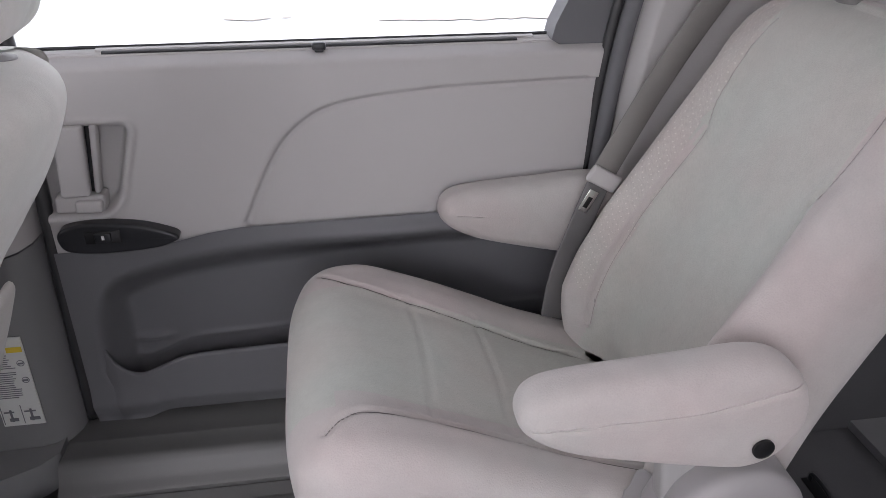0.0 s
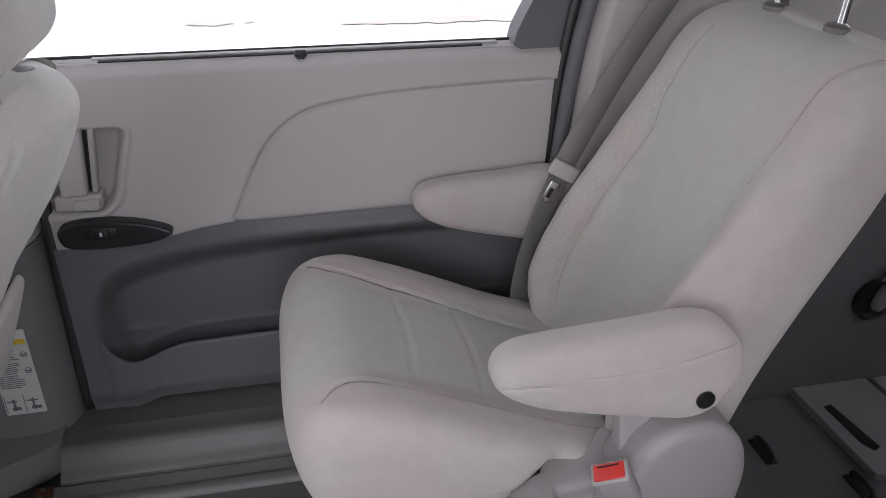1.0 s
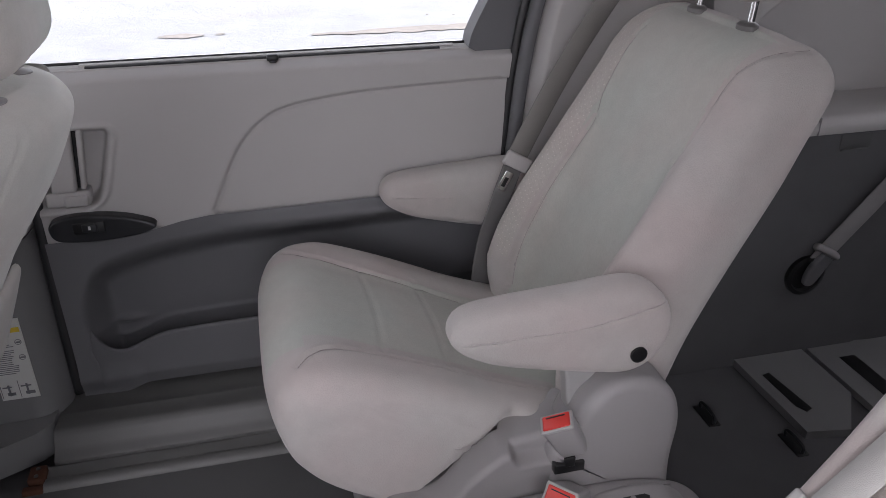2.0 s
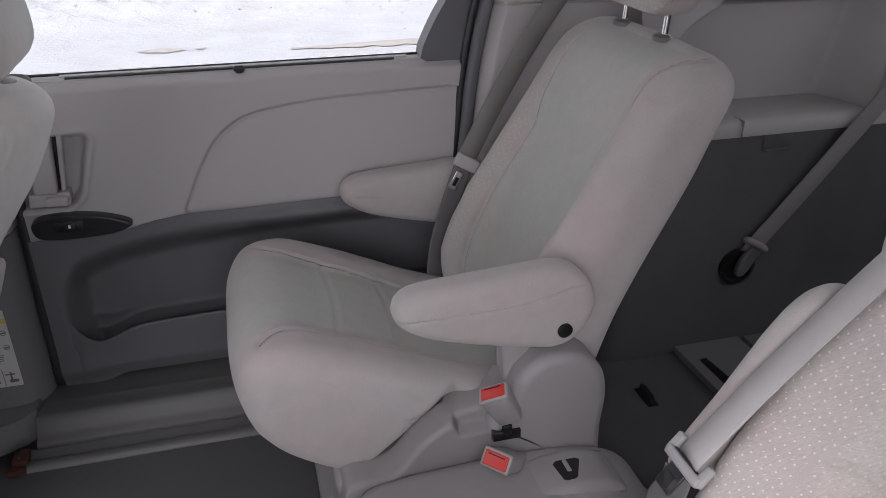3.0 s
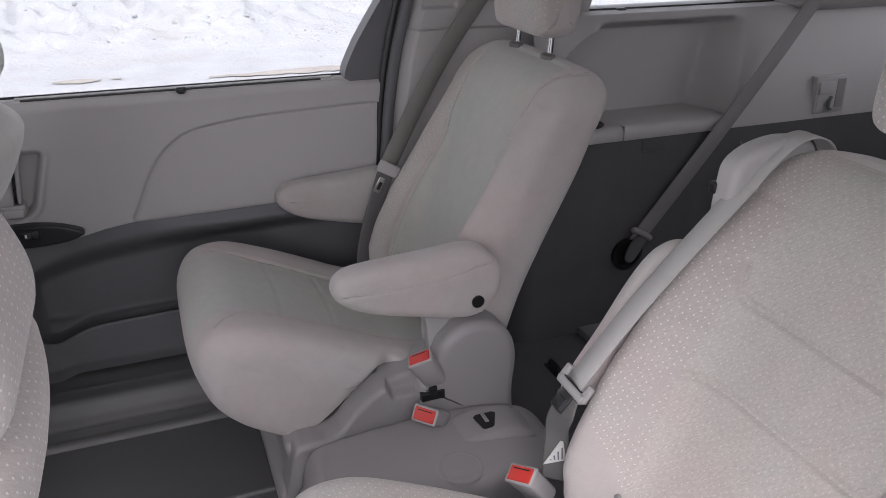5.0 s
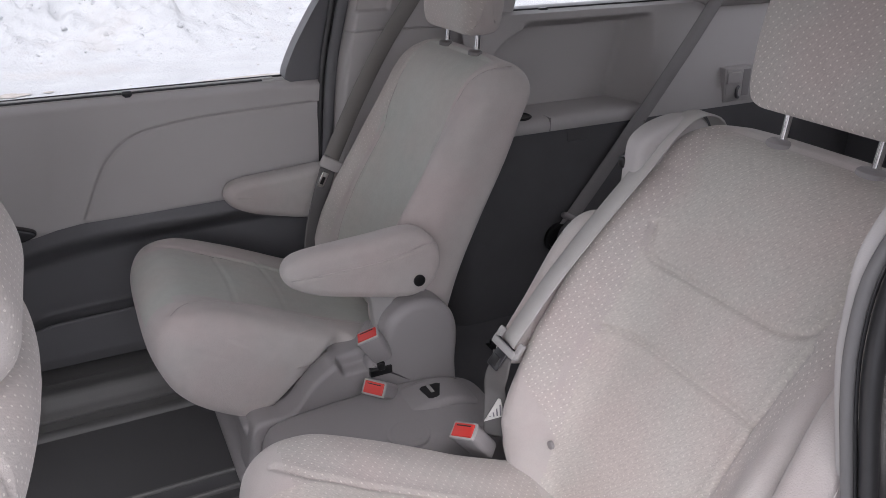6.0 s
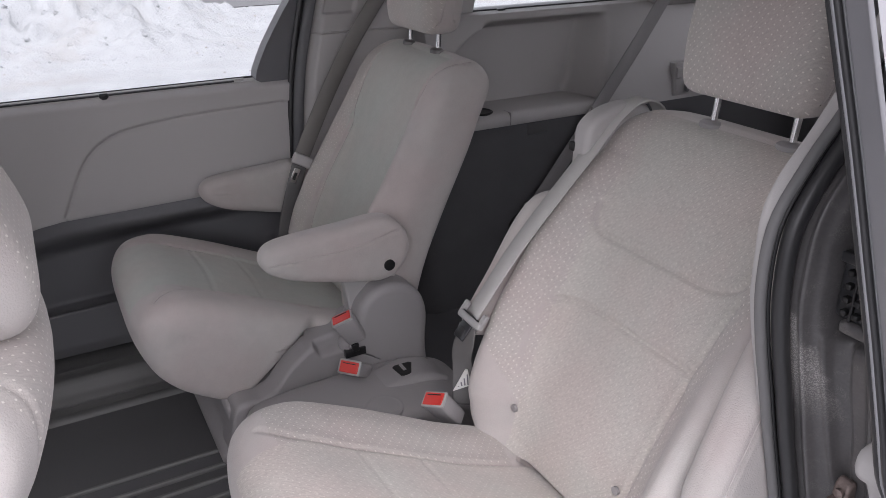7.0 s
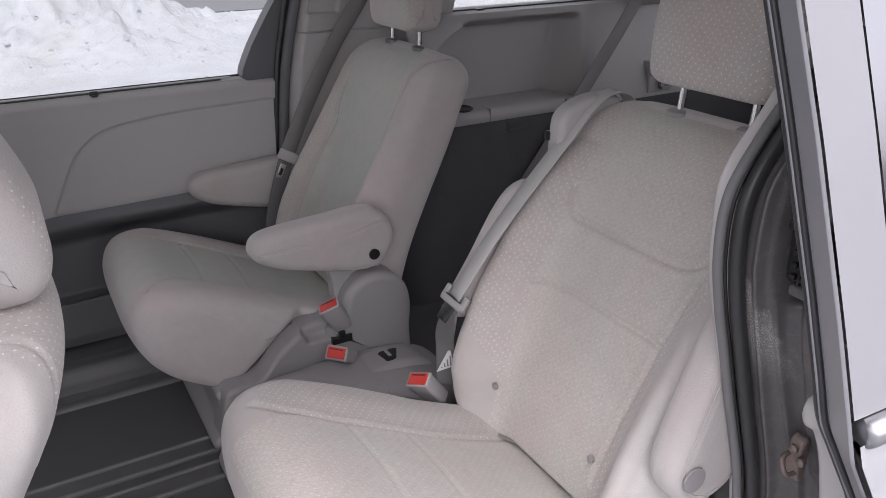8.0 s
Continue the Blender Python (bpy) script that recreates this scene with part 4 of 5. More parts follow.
for zz in (0.760, 0.782):
    part("socket_bolt", lathe([(0.006, 0), (0.006, -0.003), (0.003, -0.005)], 0, (0.519, -0.838, zz), 12), CHROME, lock)
# striker: a worn steel plate with a loop and two bolts
loop = part("striker", tube([(0.575, -0.825, 0.468), (0.556, -0.824, 0.469), (0.550, -0.820, 0.480), (0.556, -0.814, 0.491), (0.578, -0.814, 0.492)], 0.0032, 10, 40), WORN, jamb, "worn steel striker loop")
part("striker_base", pillow([(0.570, 0.456), (0.566, 0.482), (0.570, 0.512), (0.584, 0.512), (0.584, 0.456)], -0.829, -0.809, 0.005, 40, 5), WORN, loop)
part("striker_bolt", lathe([(0.006, 0), (0.006, -0.004), (0.003, -0.006)], 0, (0.566, -0.820, 0.503), 12), WORN, loop)
part("striker_lug", lathe([(0.006, 0), (0.006, -0.006), (0.003, -0.008)], 0, (0.568, -0.832, 0.490), 12), WORN, loop)
part("jamb_bolt", lathe([(0.009, 0), (0.009, 0.005), (0.004, 0.008)], 0, (0.560, -0.872, 0.595), 12), SASH, jamb)

# ---- the slid-back outer door ----
EDGE = [(0.30, 0.52, -0.965), (0.45, 0.50, -0.962), (0.568, 0.463, -0.955), (0.64, 0.42, -0.952), (0.695, 0.386, -0.950), (0.74, 0.381, -0.940), (0.81, 0.378, -0.920), (0.954, 0.366, -0.880), (1.06, 0.354, -0.850), (1.20, 0.34, -0.810)]
EZ = [e[0] for e in EDGE]


def edge_at(z):
    return np.interp(z, EZ, [e[1] for e in EDGE]), np.interp(z, EZ, [e[2] for e in EDGE])


def door_strip(U, V):
    """The door's front end face from its inner to its outer edge, with two beads."""
    X, Y = edge_at(V)
    bead = 0.006 * np.exp(-((U - 0.10) / 0.07) ** 2) - 0.005 * np.exp(-((U - 0.24) / 0.05) ** 2) + 0.004 * np.exp(-((U - 0.93) / 0.05) ** 2)
    return X - 0.034 * U - bead, Y - 0.057 * U, V


def door_glass(U, V):
    X, Y = edge_at(V)
    return X - 0.032 + U, Y - 0.058 - 0.012 * np.sin(np.clip(U, 0, 1) * math.pi) - 0.003 * np.exp(-((U - 0.05) / 0.002) ** 2) * 0, V


def door_body(U, V):
    X, Y = edge_at(V)
    bulge = 0.035 * np.sin(np.clip((V + 0.2) / 0.93, 0, 1) * math.pi) ** 0.7
    return X - 0.030 + U, Y - 0.060 - bulge * smoothstep(0.0, 0.10, U), V


outer = thing("door_2", "silver sliding door slid back along the body with dark glass", "sliding door", kind="structure")
part("end_face", sheet(door_strip, np.linspace(0, 1, 40), np.linspace(0.30, 1.20, 120)), SASH, outer, "satin grey door end with rubber beads")
for u, r in ((0.0, 0.004), (0.17, 0.003)):
    line = [(float(edge_at(z)[0]) - 0.034 * u - 0.001, float(edge_at(z)[1]) - 0.057 * u, z) for z in np.linspace(0.31, 1.20, 24)]
    part("edge_bead", tube(line, r, 8, 80), RUBBER, outer, "thin black rubber bead")
part("front_applique", sheet(door_glass, np.linspace(0.0, 0.0595, 6), np.linspace(0.735, 1.20, 40)), SASH, outer)
part("pane", sheet(door_glass, np.linspace(0.0625, 0.95, 30), np.linspace(0.735, 1.20, 40)), PRIVACY, outer, "dark tinted side window")
part("pane_gap", sheet(lambda U, V: (edge_at(V)[0] - 0.032 + U, edge_at(V)[1] - 0.0555, V), np.linspace(0.058, 0.064, 4), np.linspace(0.735, 1.20, 40)), RUBBER, outer)
part("body_skin", sheet(door_body, np.concatenate([np.linspace(0, 0.1, 12), np.linspace(0.13, 0.95, 24)]), np.linspace(-0.2, 0.712, 50)), PAINT, outer, "silver painted door skin")
part("belt_moulding", tube([(0.360, -1.004, 0.722), (0.6, -1.018, 0.726), (0.95, -1.020, 0.730), (1.3, -1.01, 0.735)], 0.013, 12, 20), MOULD, outer, "satin metal belt moulding")
part("lining_edge", pillow([(0.447, 0.632), (0.443, 0.648), (0.453, 0.664), (0.50, 0.668), (0.60, 0.664), (0.62, 0.50), (0.60, 0.30), (0.56, 0.30), (0.525, 0.44), (0.49, 0.565), (0.462, 0.622)], -0.946, -0.892, 0.010, 90, 6), TRIM, outer, "pale edge of the door lining")
part("inner_lining", sheet(lambda U, V: (edge_at(V)[0] + 0.02 + U, edge_at(V)[1] + 0.004 + 0.02 * smoothstep(0, 0.05, U), V), np.linspace(0, 0.85, 24), np.linspace(0.0, 0.735, 30)), TRIM, outer)


# ---- seats ----
def paint(me, mats, choose, lay=(0.5, 1.1)):
    """Gives each face one of several cloths by its centre and normal."""
    for m in mats:
        me.materials.append(m)
    if 'cloth' not in me.attributes:
        co = np.empty(len(me.vertices) * 3)
        me.vertices.foreach_get('co', co)
        co = co.reshape(-1, 3)
        lay_cloth(me, np.stack([co[:, 1], lay[0] * co[:, 0] + lay[1] * co[:, 2]], 1))
    n = len(me.polygons)
    c, nn = np.empty(n * 3), np.empty(n * 3)
    me.polygons.foreach_get("center", c)
    me.polygons.foreach_get("normal", nn)
    me.polygons.foreach_set("material_index", choose(c.reshape(-1, 3), nn.reshape(-1, 3)).astype(np.int32))
    return me


def move_mesh(me, m, flip=False):
    me.transform(m)
    if flip:
        me.flip_normals()
    me.update()
    return me


def padded_back(front, rear, half, top_round, bolster, samples=90, n=112, crown=0.0, shift=0.0, flare=0.0, rearward=False, inboard=None):
    """A seat back: front and rear side lines (x, z) from bottom to top, widened to both sides, with bolsters at its flanks."""
    F, R = spline(front, samples, False), spline(rear, samples, False)
    for line in (F, R):
        line[:, 0] += shift * smoothstep(0.35, 0.70, line[:, 1])
    zt = max(F[-1][1], R[-1][1])
    rings = []
    a = np.linspace(0, 2 * math.pi, 6 * n, endpoint=False)
    v = np.sign(np.cos(a)) * np.abs(np.cos(a)) ** 0.30
    d = np.sign(np.sin(a)) * np.abs(np.sin(a)) ** 0.42
    for i in range(samples):
        f, r = F[i], R[i]
        z = (f[1] + r[1]) / 2
        over = np.clip((z - (zt - top_round)) / top_round, 0, 1)
        w = half - top_round * 0.92 * (1 - math.sqrt(max(0.0, 1 - over ** 2)))
        mid, h = (f + r) / 2, (r - f) / 2
        low = smoothstep(0.0, 0.08, (i / samples))
        w = w * (0.9 + 0.1 * low)
        p = mid + d[:, None] * h
        b = bolster(z)
        push = b * np.exp(-((np.abs(v) - 0.82) / 0.20) ** 2) * np.clip(-d, 0, 1)
        if inboard:
            push = push + np.where(v < 0, inboard(z) * np.exp(-((np.abs(v) - 0.80) / 0.24) ** 2) * np.clip(-d, 0, 1), 0)
        p[:, 0] -= push + crown * v ** 2 * np.clip(d, 0, 1)
        wide = w + np.where(v < 0, flare * float(np.interp(z, [0.25, 0.36, 0.46, 0.66, 0.76, 0.83], [0.8, 1.0, 0.85, 0.8, 0.55, 0.35])) * np.clip(0.7 - d, 0, 1), 0)
        ring = np.stack([p[:, 0], v * wide, p[:, 1]], 1)
        # points evenly spaced round the ring
        loop = np.concatenate([ring, ring[:1]])
        run = np.concatenate([[0], np.cumsum(np.linalg.norm(np.diff(loop, axis=0), axis=1))])
        ring = np.stack([np.interp(np.linspace(0, run[-1], n, endpoint=False), run, loop[:, k]) for k in range(3)], 1)
        if i == 0:
            c = ring.mean(0)
            for s in (0.1, 0.5, 0.85):
                rings.append(c + (ring - c) * s)
        rings.append(ring)
    last = rings[-1]
    c = last.mean(0)
    for s, up in ((0.85, 0.004), (0.55, 0.007), (0.2, 0.008)):
        q = c + (last - c) * s
        q[:, 2] += up
        rings.append(q)
    vv, ff = loft(rings)
    me = orient(make_mesh("back", vv, ff))
    rings = np.array(rings)
    step = np.linalg.norm(np.roll(rings, -1, 1) - rings, axis=2)
    run = np.concatenate([np.zeros((len(rings), 1)), np.cumsum(step, 1)[:, :-1]], 1)
    half_ring = slice(n // 2, n) if not rearward else slice(0, n // 2)
    mid = half_ring.start + np.argmin(np.abs(rings[:, half_ring, 1]), axis=1)
    every = np.arange(len(rings))
    around = run - run[every, mid][:, None]
    rise = np.linalg.norm(np.diff(rings[every, mid], axis=0), axis=1)
    up = np.concatenate([[0], np.cumsum(rise)])[:, None] + 0 * run
    lay_cloth(me, np.stack([around.ravel(), up.ravel()], 1))
    return me


ARM = [(0.178, 0.488), (0.191, 0.510), (0.230, 0.522), (0.350, 0.530), (0.430, 0.535), (0.472, 0.522), (0.499, 0.487), (0.503, 0.445), (0.480, 0.406), (0.444, 0.388), (0.394, 0.393),
       (0.264, 0.424), (0.210, 0.446), (0.183, 0.468)]
CUSHION = [(0.485, 0.222), (0.40, 0.256), (0.30, 0.294), (0.23, 0.326), (0.133, 0.369), (0.05, 0.397), (0.0, 0.402), (-0.040, 0.394), (-0.066, 0.371), (-0.076, 0.335), (-0.072, 0.288),
           (-0.052, 0.236), (-0.014, 0.193), (0.045, 0.157), (0.105, 0.134), (0.160, 0.139), (0.215, 0.154), (0.265, 0.164), (0.34, 0.160), (0.42, 0.145), (0.48, 0.155)]
BACK_F = [(0.435, 0.235), (0.446, 0.30), (0.470, 0.38), (0.497, 0.45), (0.522, 0.52), (0.550, 0.60), (0.571, 0.66), (0.588, 0.71), (0.604, 0.752), (0.624, 0.785), (0.650, 0.809), (0.678, 0.821)]
BACK_R = [(0.548, 0.235), (0.560, 0.275), (0.585, 0.356), (0.611, 0.425), (0.647, 0.51), (0.692, 0.61), (0.719, 0.68), (0.739, 0.725), (0.750, 0.763), (0.747, 0.793), (0.732, 0.814), (0.708, 0.823)]
HEAD = [(0.656, 0.864), (0.700, 0.855), (0.738, 0.864), (0.752, 0.905), (0.757, 0.975), (0.745, 1.035), (0.712, 1.055), (0.676, 1.045), (0.655, 0.995), (0.647, 0.92)]
BASE = [(0.074, 0.148), (0.078, 0.120), (0.080, 0.065), (0.090, 0.0), (0.545, 0.0), (0.540, 0.120), (0.525, 0.170), (0.46, 0.190), (0.30, 0.188), (0.20, 0.172), (0.12, 0.160), (0.088, 0.157)]
LUMP = [(0.330, 0.235), (0.350, 0.262), (0.366, 0.300), (0.384, 0.340), (0.425, 0.368), (0.480, 0.364), (0.523, 0.332), (0.540, 0.278), (0.536, 0.20), (0.541, 0.120), (0.545, 0.03), (0.34, 0.03)]
SKIRT_TOP = [(0.066, 0.02), (0.076, 0.10), (0.084, 0.152), (0.096, 0.170), (0.120, 0.173), (0.150, 0.171), (0.178, 0.185), (0.207, 0.220), (0.230, 0.240), (0.248, 0.253), (0.258, 0.260),
             (0.275, 0.264), (0.298, 0.267), (0.348, 0.277), (0.41, 0.300)]


def side_cover(U, V):
    """The moulded inner side of a seat base, with a hollow for the buckle and a rounded upper rim."""
    line = spline(SKIRT_TOP, 90, False)
    top = np.interp(U, line[:, 0], line[:, 1])
    a = np.clip((V - 1) / 0.5, 0, 1) * math.pi / 2
    Z = np.where(V <= 1, (top - 0.012) * V, top - 0.012 + 0.012 * np.sin(a))
    left = 0.277 - 0.43 * (Z - 0.235)
    hollow = smoothstep(0.0, 0.012, U - left) * smoothstep(0.390, 0.374, U) * smoothstep(0.232, 0.245, Z)
    Y = -0.300 + 0.012 * (1 - np.cos(a)) + 0.05 * np.clip(V - 1.5, 0, 1) + 0.026 * hollow + 0.03 * smoothstep(0.088, 0.066, U) + 0.022 * smoothstep(0.345, 0.372, U) * smoothstep(0.212, 0.240, Z)
    return U, Y, Z


def seams(me, lines, axes, facing, radius=0.0012):
    """Thin rods lying in the sewn grooves: each line is laid onto the side of the mesh that looks along facing."""
    tree = BVHTree.FromPolygons([v.co[:] for v in me.vertices], [p.vertices[:] for p in me.polygons])
    third = [k for k in range(3) if k not in axes][0]
    way = Vector((0, 0, 0))
    way[third] = -1.0 if facing[third] > 0 else 1.0
    made = []
    for line in lines:
        pts = []
        for q in spline(line, 110, closed=False):
            start = Vector((0, 0, 0))
            start[axes[0]], start[axes[1]] = q
            start[third] = -3.0 * way[third]
            hit, normal, _, _ = tree.ray_cast(start, way)
            if hit is not None:
                pts.append(hit + normal * 0.25 * radius)
        if len(pts) > 8:
            made.append(tube([tuple(p) for p in pts[::3]], radius, 6, 110))
    return made


def cloth_choice(insert, dotted):
    def pick(c, n):
        k = np.zeros(len(c))
        k[insert(c, n)] = 1
        k[dotted(c, n)] = 2
        return k
    return pick


def captain_chair(yc, side, dx, recline, raised, far_drop, cushion_tilt, words):
    """A second-row seat. Local y runs outboard-positive for side 1 and is mirrored for side -1."""
    t = thing("captain_chair", words, "seat", "second row seats", at=(0.3 + dx, yc, 0))
    place = Matrix.Translation((dx, yc, 0)) @ Matrix.Diagonal((1, side, 1, 1))
    tip = Matrix.Translation((0.50, 0, 0.30)) @ Matrix.Rotation(radians(recline), 4, "Y") @ Matrix.Translation((-0.50, 0, -0.30))
    flip = side < 0

    def put(name, me, mat, parent=None, words="", lean=False):
        move_mesh(me, place @ tip if lean else place, flip)
        return part(name, me, mat, parent or t, words)

    # cushion
    def dish(v):
        x, y, z = v[:, 0], v[:, 1], v[:, 2]
        top = smoothstep(0.30, 0.36, z + 0.30 * np.clip(x, 0, 0.5))
        v[:, 2] = z - 0.019 * top * smoothstep(0.185, 0.11, np.abs(y)) * smoothstep(-0.03, 0.12, x)
        v[:, 0] = x + 0.028 * smoothstep(0.15, -0.06, x) * (np.abs(y) / 0.245) ** 4
        # the inner flank is cut back along a slanting edge above the base
        below = ((x - 0.127) * 0.153 - (z - 0.153) * 0.173) / 0.231
        if not raised:
            # the outer bolster is worn a little lower
            v[:, 2] -= 0.011 * top * smoothstep(0.08, 0.21, y)
            v[:, 1] = y + 0.07 * smoothstep(-0.008, 0.044, below) * smoothstep(-0.12, -0.235, y) * smoothstep(0.335, 0.25, x)
        return v
    me = pillow(CUSHION, -0.245, 0.245, 0.042, 260, 110, 0.004, dish)
    long_seams = [[(-0.022, s * 0.190), (0.0, s * 0.168), (0.04, 0.146 if s > 0 else -0.158), (0.20, 0.130 if s > 0 else -0.162), (0.44, 0.114 if s > 0 else -0.160)] for s in (-1, 1)]
    if raised:
        long_seams[0] = [(-0.024, -0.168), (0.0, -0.142), (0.04, -0.124), (0.20, -0.114), (0.44, -0.122)]
    inner = -0.110 if raised else -0.146
    cross_seams = [[(0.110, inner), (0.120, 0.0), (0.110, 0.146)], [(0.215, inner), (0.224, 0.0), (0.215, 0.146)]]
    groove(me, long_seams, (0, 1), (0, 0, 1), 0.006, 0.005)
    groove(me, cross_seams, (0, 1), (0, 0, 1), 0.003, 0.0045)
    for s in (-1, 1):
        groove(me, [[(-0.03, 0.25), (-0.02, 0.300), (0.01, 0.330), (0.06, 0.338), (0.13, 0.332), (0.19, 0.312), (0.235, 0.285)]], (0, 2), (0, s, 0), 0.004, 0.006)
    paint(me, [CLOTH, CLOTH_INSERT if raised else CLOTH_SMOOTH, CLOTH_DOT_FLAT if raised else CLOTH], cloth_choice(lambda c, n: (c[:, 1] < 0.140) & (c[:, 1] > (-0.118 if raised else -0.148)) & (n[:, 2] > 0.3), lambda c, n: (c[:, 1] <= -0.118) & (c[:, 1] > -0.235) & (n[:, 2] > 0.25) & (c[:, 0] > -0.01) & (c[:, 0] < 0.40)), (1.1, 0.3))
    slope = Matrix.Translation((0.45, 0, 0.24)) @ Matrix.Rotation(radians(cushion_tilt), 4, "Y") @ Matrix.Translation((-0.45, 0, -0.24))
    # dark rods paint the shade of the long creases
    crease_rods = [] if raised else seams(me, [line[:-1] + [(0.40, line[-1][1])] for line in long_seams], (0, 1), (0, 0, 1), 0.0007)
    me.transform(slope)
    cushion = put("cushion", me, None, None, "grey cloth seat cushion with sewn seams")
    for th in crease_rods:
        th.transform(slope)
        put("seam", th, SEAM, cushion)
    # back
    me = padded_back(BACK_F, BACK_R, 0.238, 0.085, lambda z: float(np.interp(z, [0.25, 0.33, 0.40, 0.47, 0.54, 0.61, 0.68, 0.75], [0.060, 0.085, 0.085, 0.080, 0.062, 0.044, 0.022, 0.0])), 200, 240, 0.0, 0.012, 0.045 if raised else 0.0,
                     inboard=(lambda z: float(np.interp(z, [0.30, 0.40, 0.50, 0.60, 0.68, 0.75], [0.0, 0.015, 0.035, 0.042, 0.028, 0.0]))) if raised else None)
    co = np.empty(len(me.vertices) * 3)
    me.vertices.foreach_get('co', co)
    co = co.reshape(-1, 3)
    co[:, 2] -= (0.005 if raised else 0.012) * smoothstep(0.72, 0.82, co[:, 2])
    me.vertices.foreach_set('co', co.ravel())
    me.update()
    wide = 0.018 if raised else 0.0
    side_seams = [[(s * 0.150, 0.28), (s * (0.152 + wide * (s < 0)), 0.40), (s * (0.150 + wide * (s < 0)), 0.50), (s * (0.143 + wide * (s < 0)), 0.57), (s * (0.137 + wide * (s < 0)), 0.634 if raised else 0.622)] for s in (-1, 1)]
    if raised:
        side_seams[1] = [(0.098, 0.28), (0.104, 0.34), (0.112, 0.42), (0.121, 0.50), (0.132, 0.57), (0.146, 0.635)]
        side_seams.append([(-0.146, 0.30), (-0.157, 0.325), (-0.186, 0.375), (-0.213, 0.425)])
    if raised:
        panel = [[(-0.162, 0.680), (-0.157, 0.655), (-0.140, 0.633), (-0.10, 0.628), (0.0, 0.626), (0.08, 0.627), (0.118, 0.637), (0.141, 0.657), (0.150, 0.69), (0.148, 0.735), (0.142, 0.780)]]
        level_seams = [[(-0.160, 0.520), (0.0, 0.518), (0.121, 0.519)]]
    else:
        panel = [[(0.138, 0.628), (0.149, 0.665), (0.148, 0.735), (0.142, 0.780)], [(-0.138, 0.626), (-0.150, 0.665), (-0.156, 0.72), (-0.154, 0.762), (-0.161, 0.785), (-0.179, 0.801), (-0.200, 0.808)]]
        level_seams = []
    edge_seam = [(0.212, 0.36), (0.219, 0.52), (0.217, 0.66), (0.208, 0.735), (0.180, 0.790), (0.145, 0.818)]
    for k, line in enumerate(side_seams):
        groove(me, [line], (1, 2), (-1, 0, 0.3), 0.008 if not raised else 0.007 if k == 1 else 0.002, 0.0045)
    groove(me, panel, (1, 2), (-1, 0, 0.3), 0.0085 if raised else 0.006, 0.0046)
    groove(me, level_seams, (1, 2), (-1, 0, 0.3), 0.008, 0.0046)
    groove(me, [edge_seam], (1, 2), (-1, 0, 0.25), 0.003, 0.005)
    def zones(c, n):
        y, z = c[:, 1], c[:, 2]
        front = (n[:, 0] < -0.05) & (np.abs(n[:, 1]) < 0.85) & (z < 0.815)
        k = np.zeros(len(c))
        if raised:
            outer = np.interp(z, [0.28, 0.34, 0.42, 0.50, 0.57, 0.635, 0.69], [0.098, 0.104, 0.112, 0.121, 0.132, 0.146, 0.150])
            k[front & (y > -0.275) & (y < outer + 0.04) & (-y < 0.158 + 0.55 * (z - 0.322))] = 2
            k[front & (y > -0.160) & (y < outer)] = 1
        else:
            k[front & (np.abs(y) < 0.148)] = 1
            k[front & (y > 0.148) & (y < 0.225) & (y < 0.158 + 0.55 * (z - 0.322)) & (z > 0.34)] = 2
        return k
    paint(me, [CLOTH, CLOTH_INSERT if raised else CLOTH_SMOOTH, CLOTH_DOT if raised else CLOTH_DOT_FAINT], zones)
    # rods in a darker tone draw the shade inside the seams
    crease_rods = [] if raised else seams(me, panel + side_seams[1:], (1, 2), (-1, 0, 0), 0.0005)
    back = put("backrest", me, None, None, "grey cloth backrest with side bolsters", True)
    for th in crease_rods:
        put("seam", th, CREASE_SHADE, back, "", True)
    for s in (-1, 1):
        dot = lathe([(0.0068, -0.004), (0.0068, 0.001), (0.004, 0.002)], 0, (0.0, 0.0, 0.0), 14)
        dot.transform(Matrix.Translation((0.424 if s < 0 or not raised else 0.442, s * (0.158 if s < 0 or not raised else 0.088), 0.322)) @ Matrix.Rotation(radians(180), 4, "Z"))
        put("button", dot, PLASTIC, back, "small round grey button", True)
    # headrest
    me = pillow(HEAD, -0.123 if raised else -0.116, 0.123 if raised else 0.116, 0.034, 110, 26, 0.006)
    me.transform(Matrix.Translation((0, 0, 0.009 if raised else 0.0)))
    paint(me, [CLOTH, CLOTH_DOT if raised else CLOTH_DOT_FAINT], lambda c, n: (n[:, 0] < -0.2) * 1.0)
    rest = put("headrest", me, None, None, "padded grey cloth headrest", True)
    for s in (-1, 1):
        put("post", tube([(0.697, s * 0.073, 0.795), (0.700, s * 0.073, 0.83), (0.703, s * 0.073, 0.88)], 0.0058, 12, 8), CHROME, rest, "chrome headrest post", True)
        collar = lathe([(0.022, 0.0), (0.021, 0.008), (0.016, 0.012), (0.009, 0.013)], 2, (0, 0, 0), 22)
        collar.transform(Matrix.Translation((0.695, s * 0.073, 0.8135 if raised else 0.8125)) @ Matrix.Rotation(radians(-2), 4, "Y") @ Matrix.Diagonal((0.66, 1.0, 0.85, 1)))
        put("post_guide", collar, PLASTIC if raised else GUIDE, back, "", True)
    # armrests
    for s, word in ((-1, "inner"), (1, "outer")):
        inner = raised and s < 0
        lo, hi = (0.250, 0.288) if inner else (0.222, 0.282) if raised else (0.242, 0.309)
        if inner:
            shape = [(0.375, 0.455), (0.430, 0.545), (0.478, 0.622), (0.514, 0.659), (0.552, 0.668), (0.580, 0.650), (0.575, 0.610), (0.520, 0.510), (0.465, 0.430), (0.400, 0.425)]
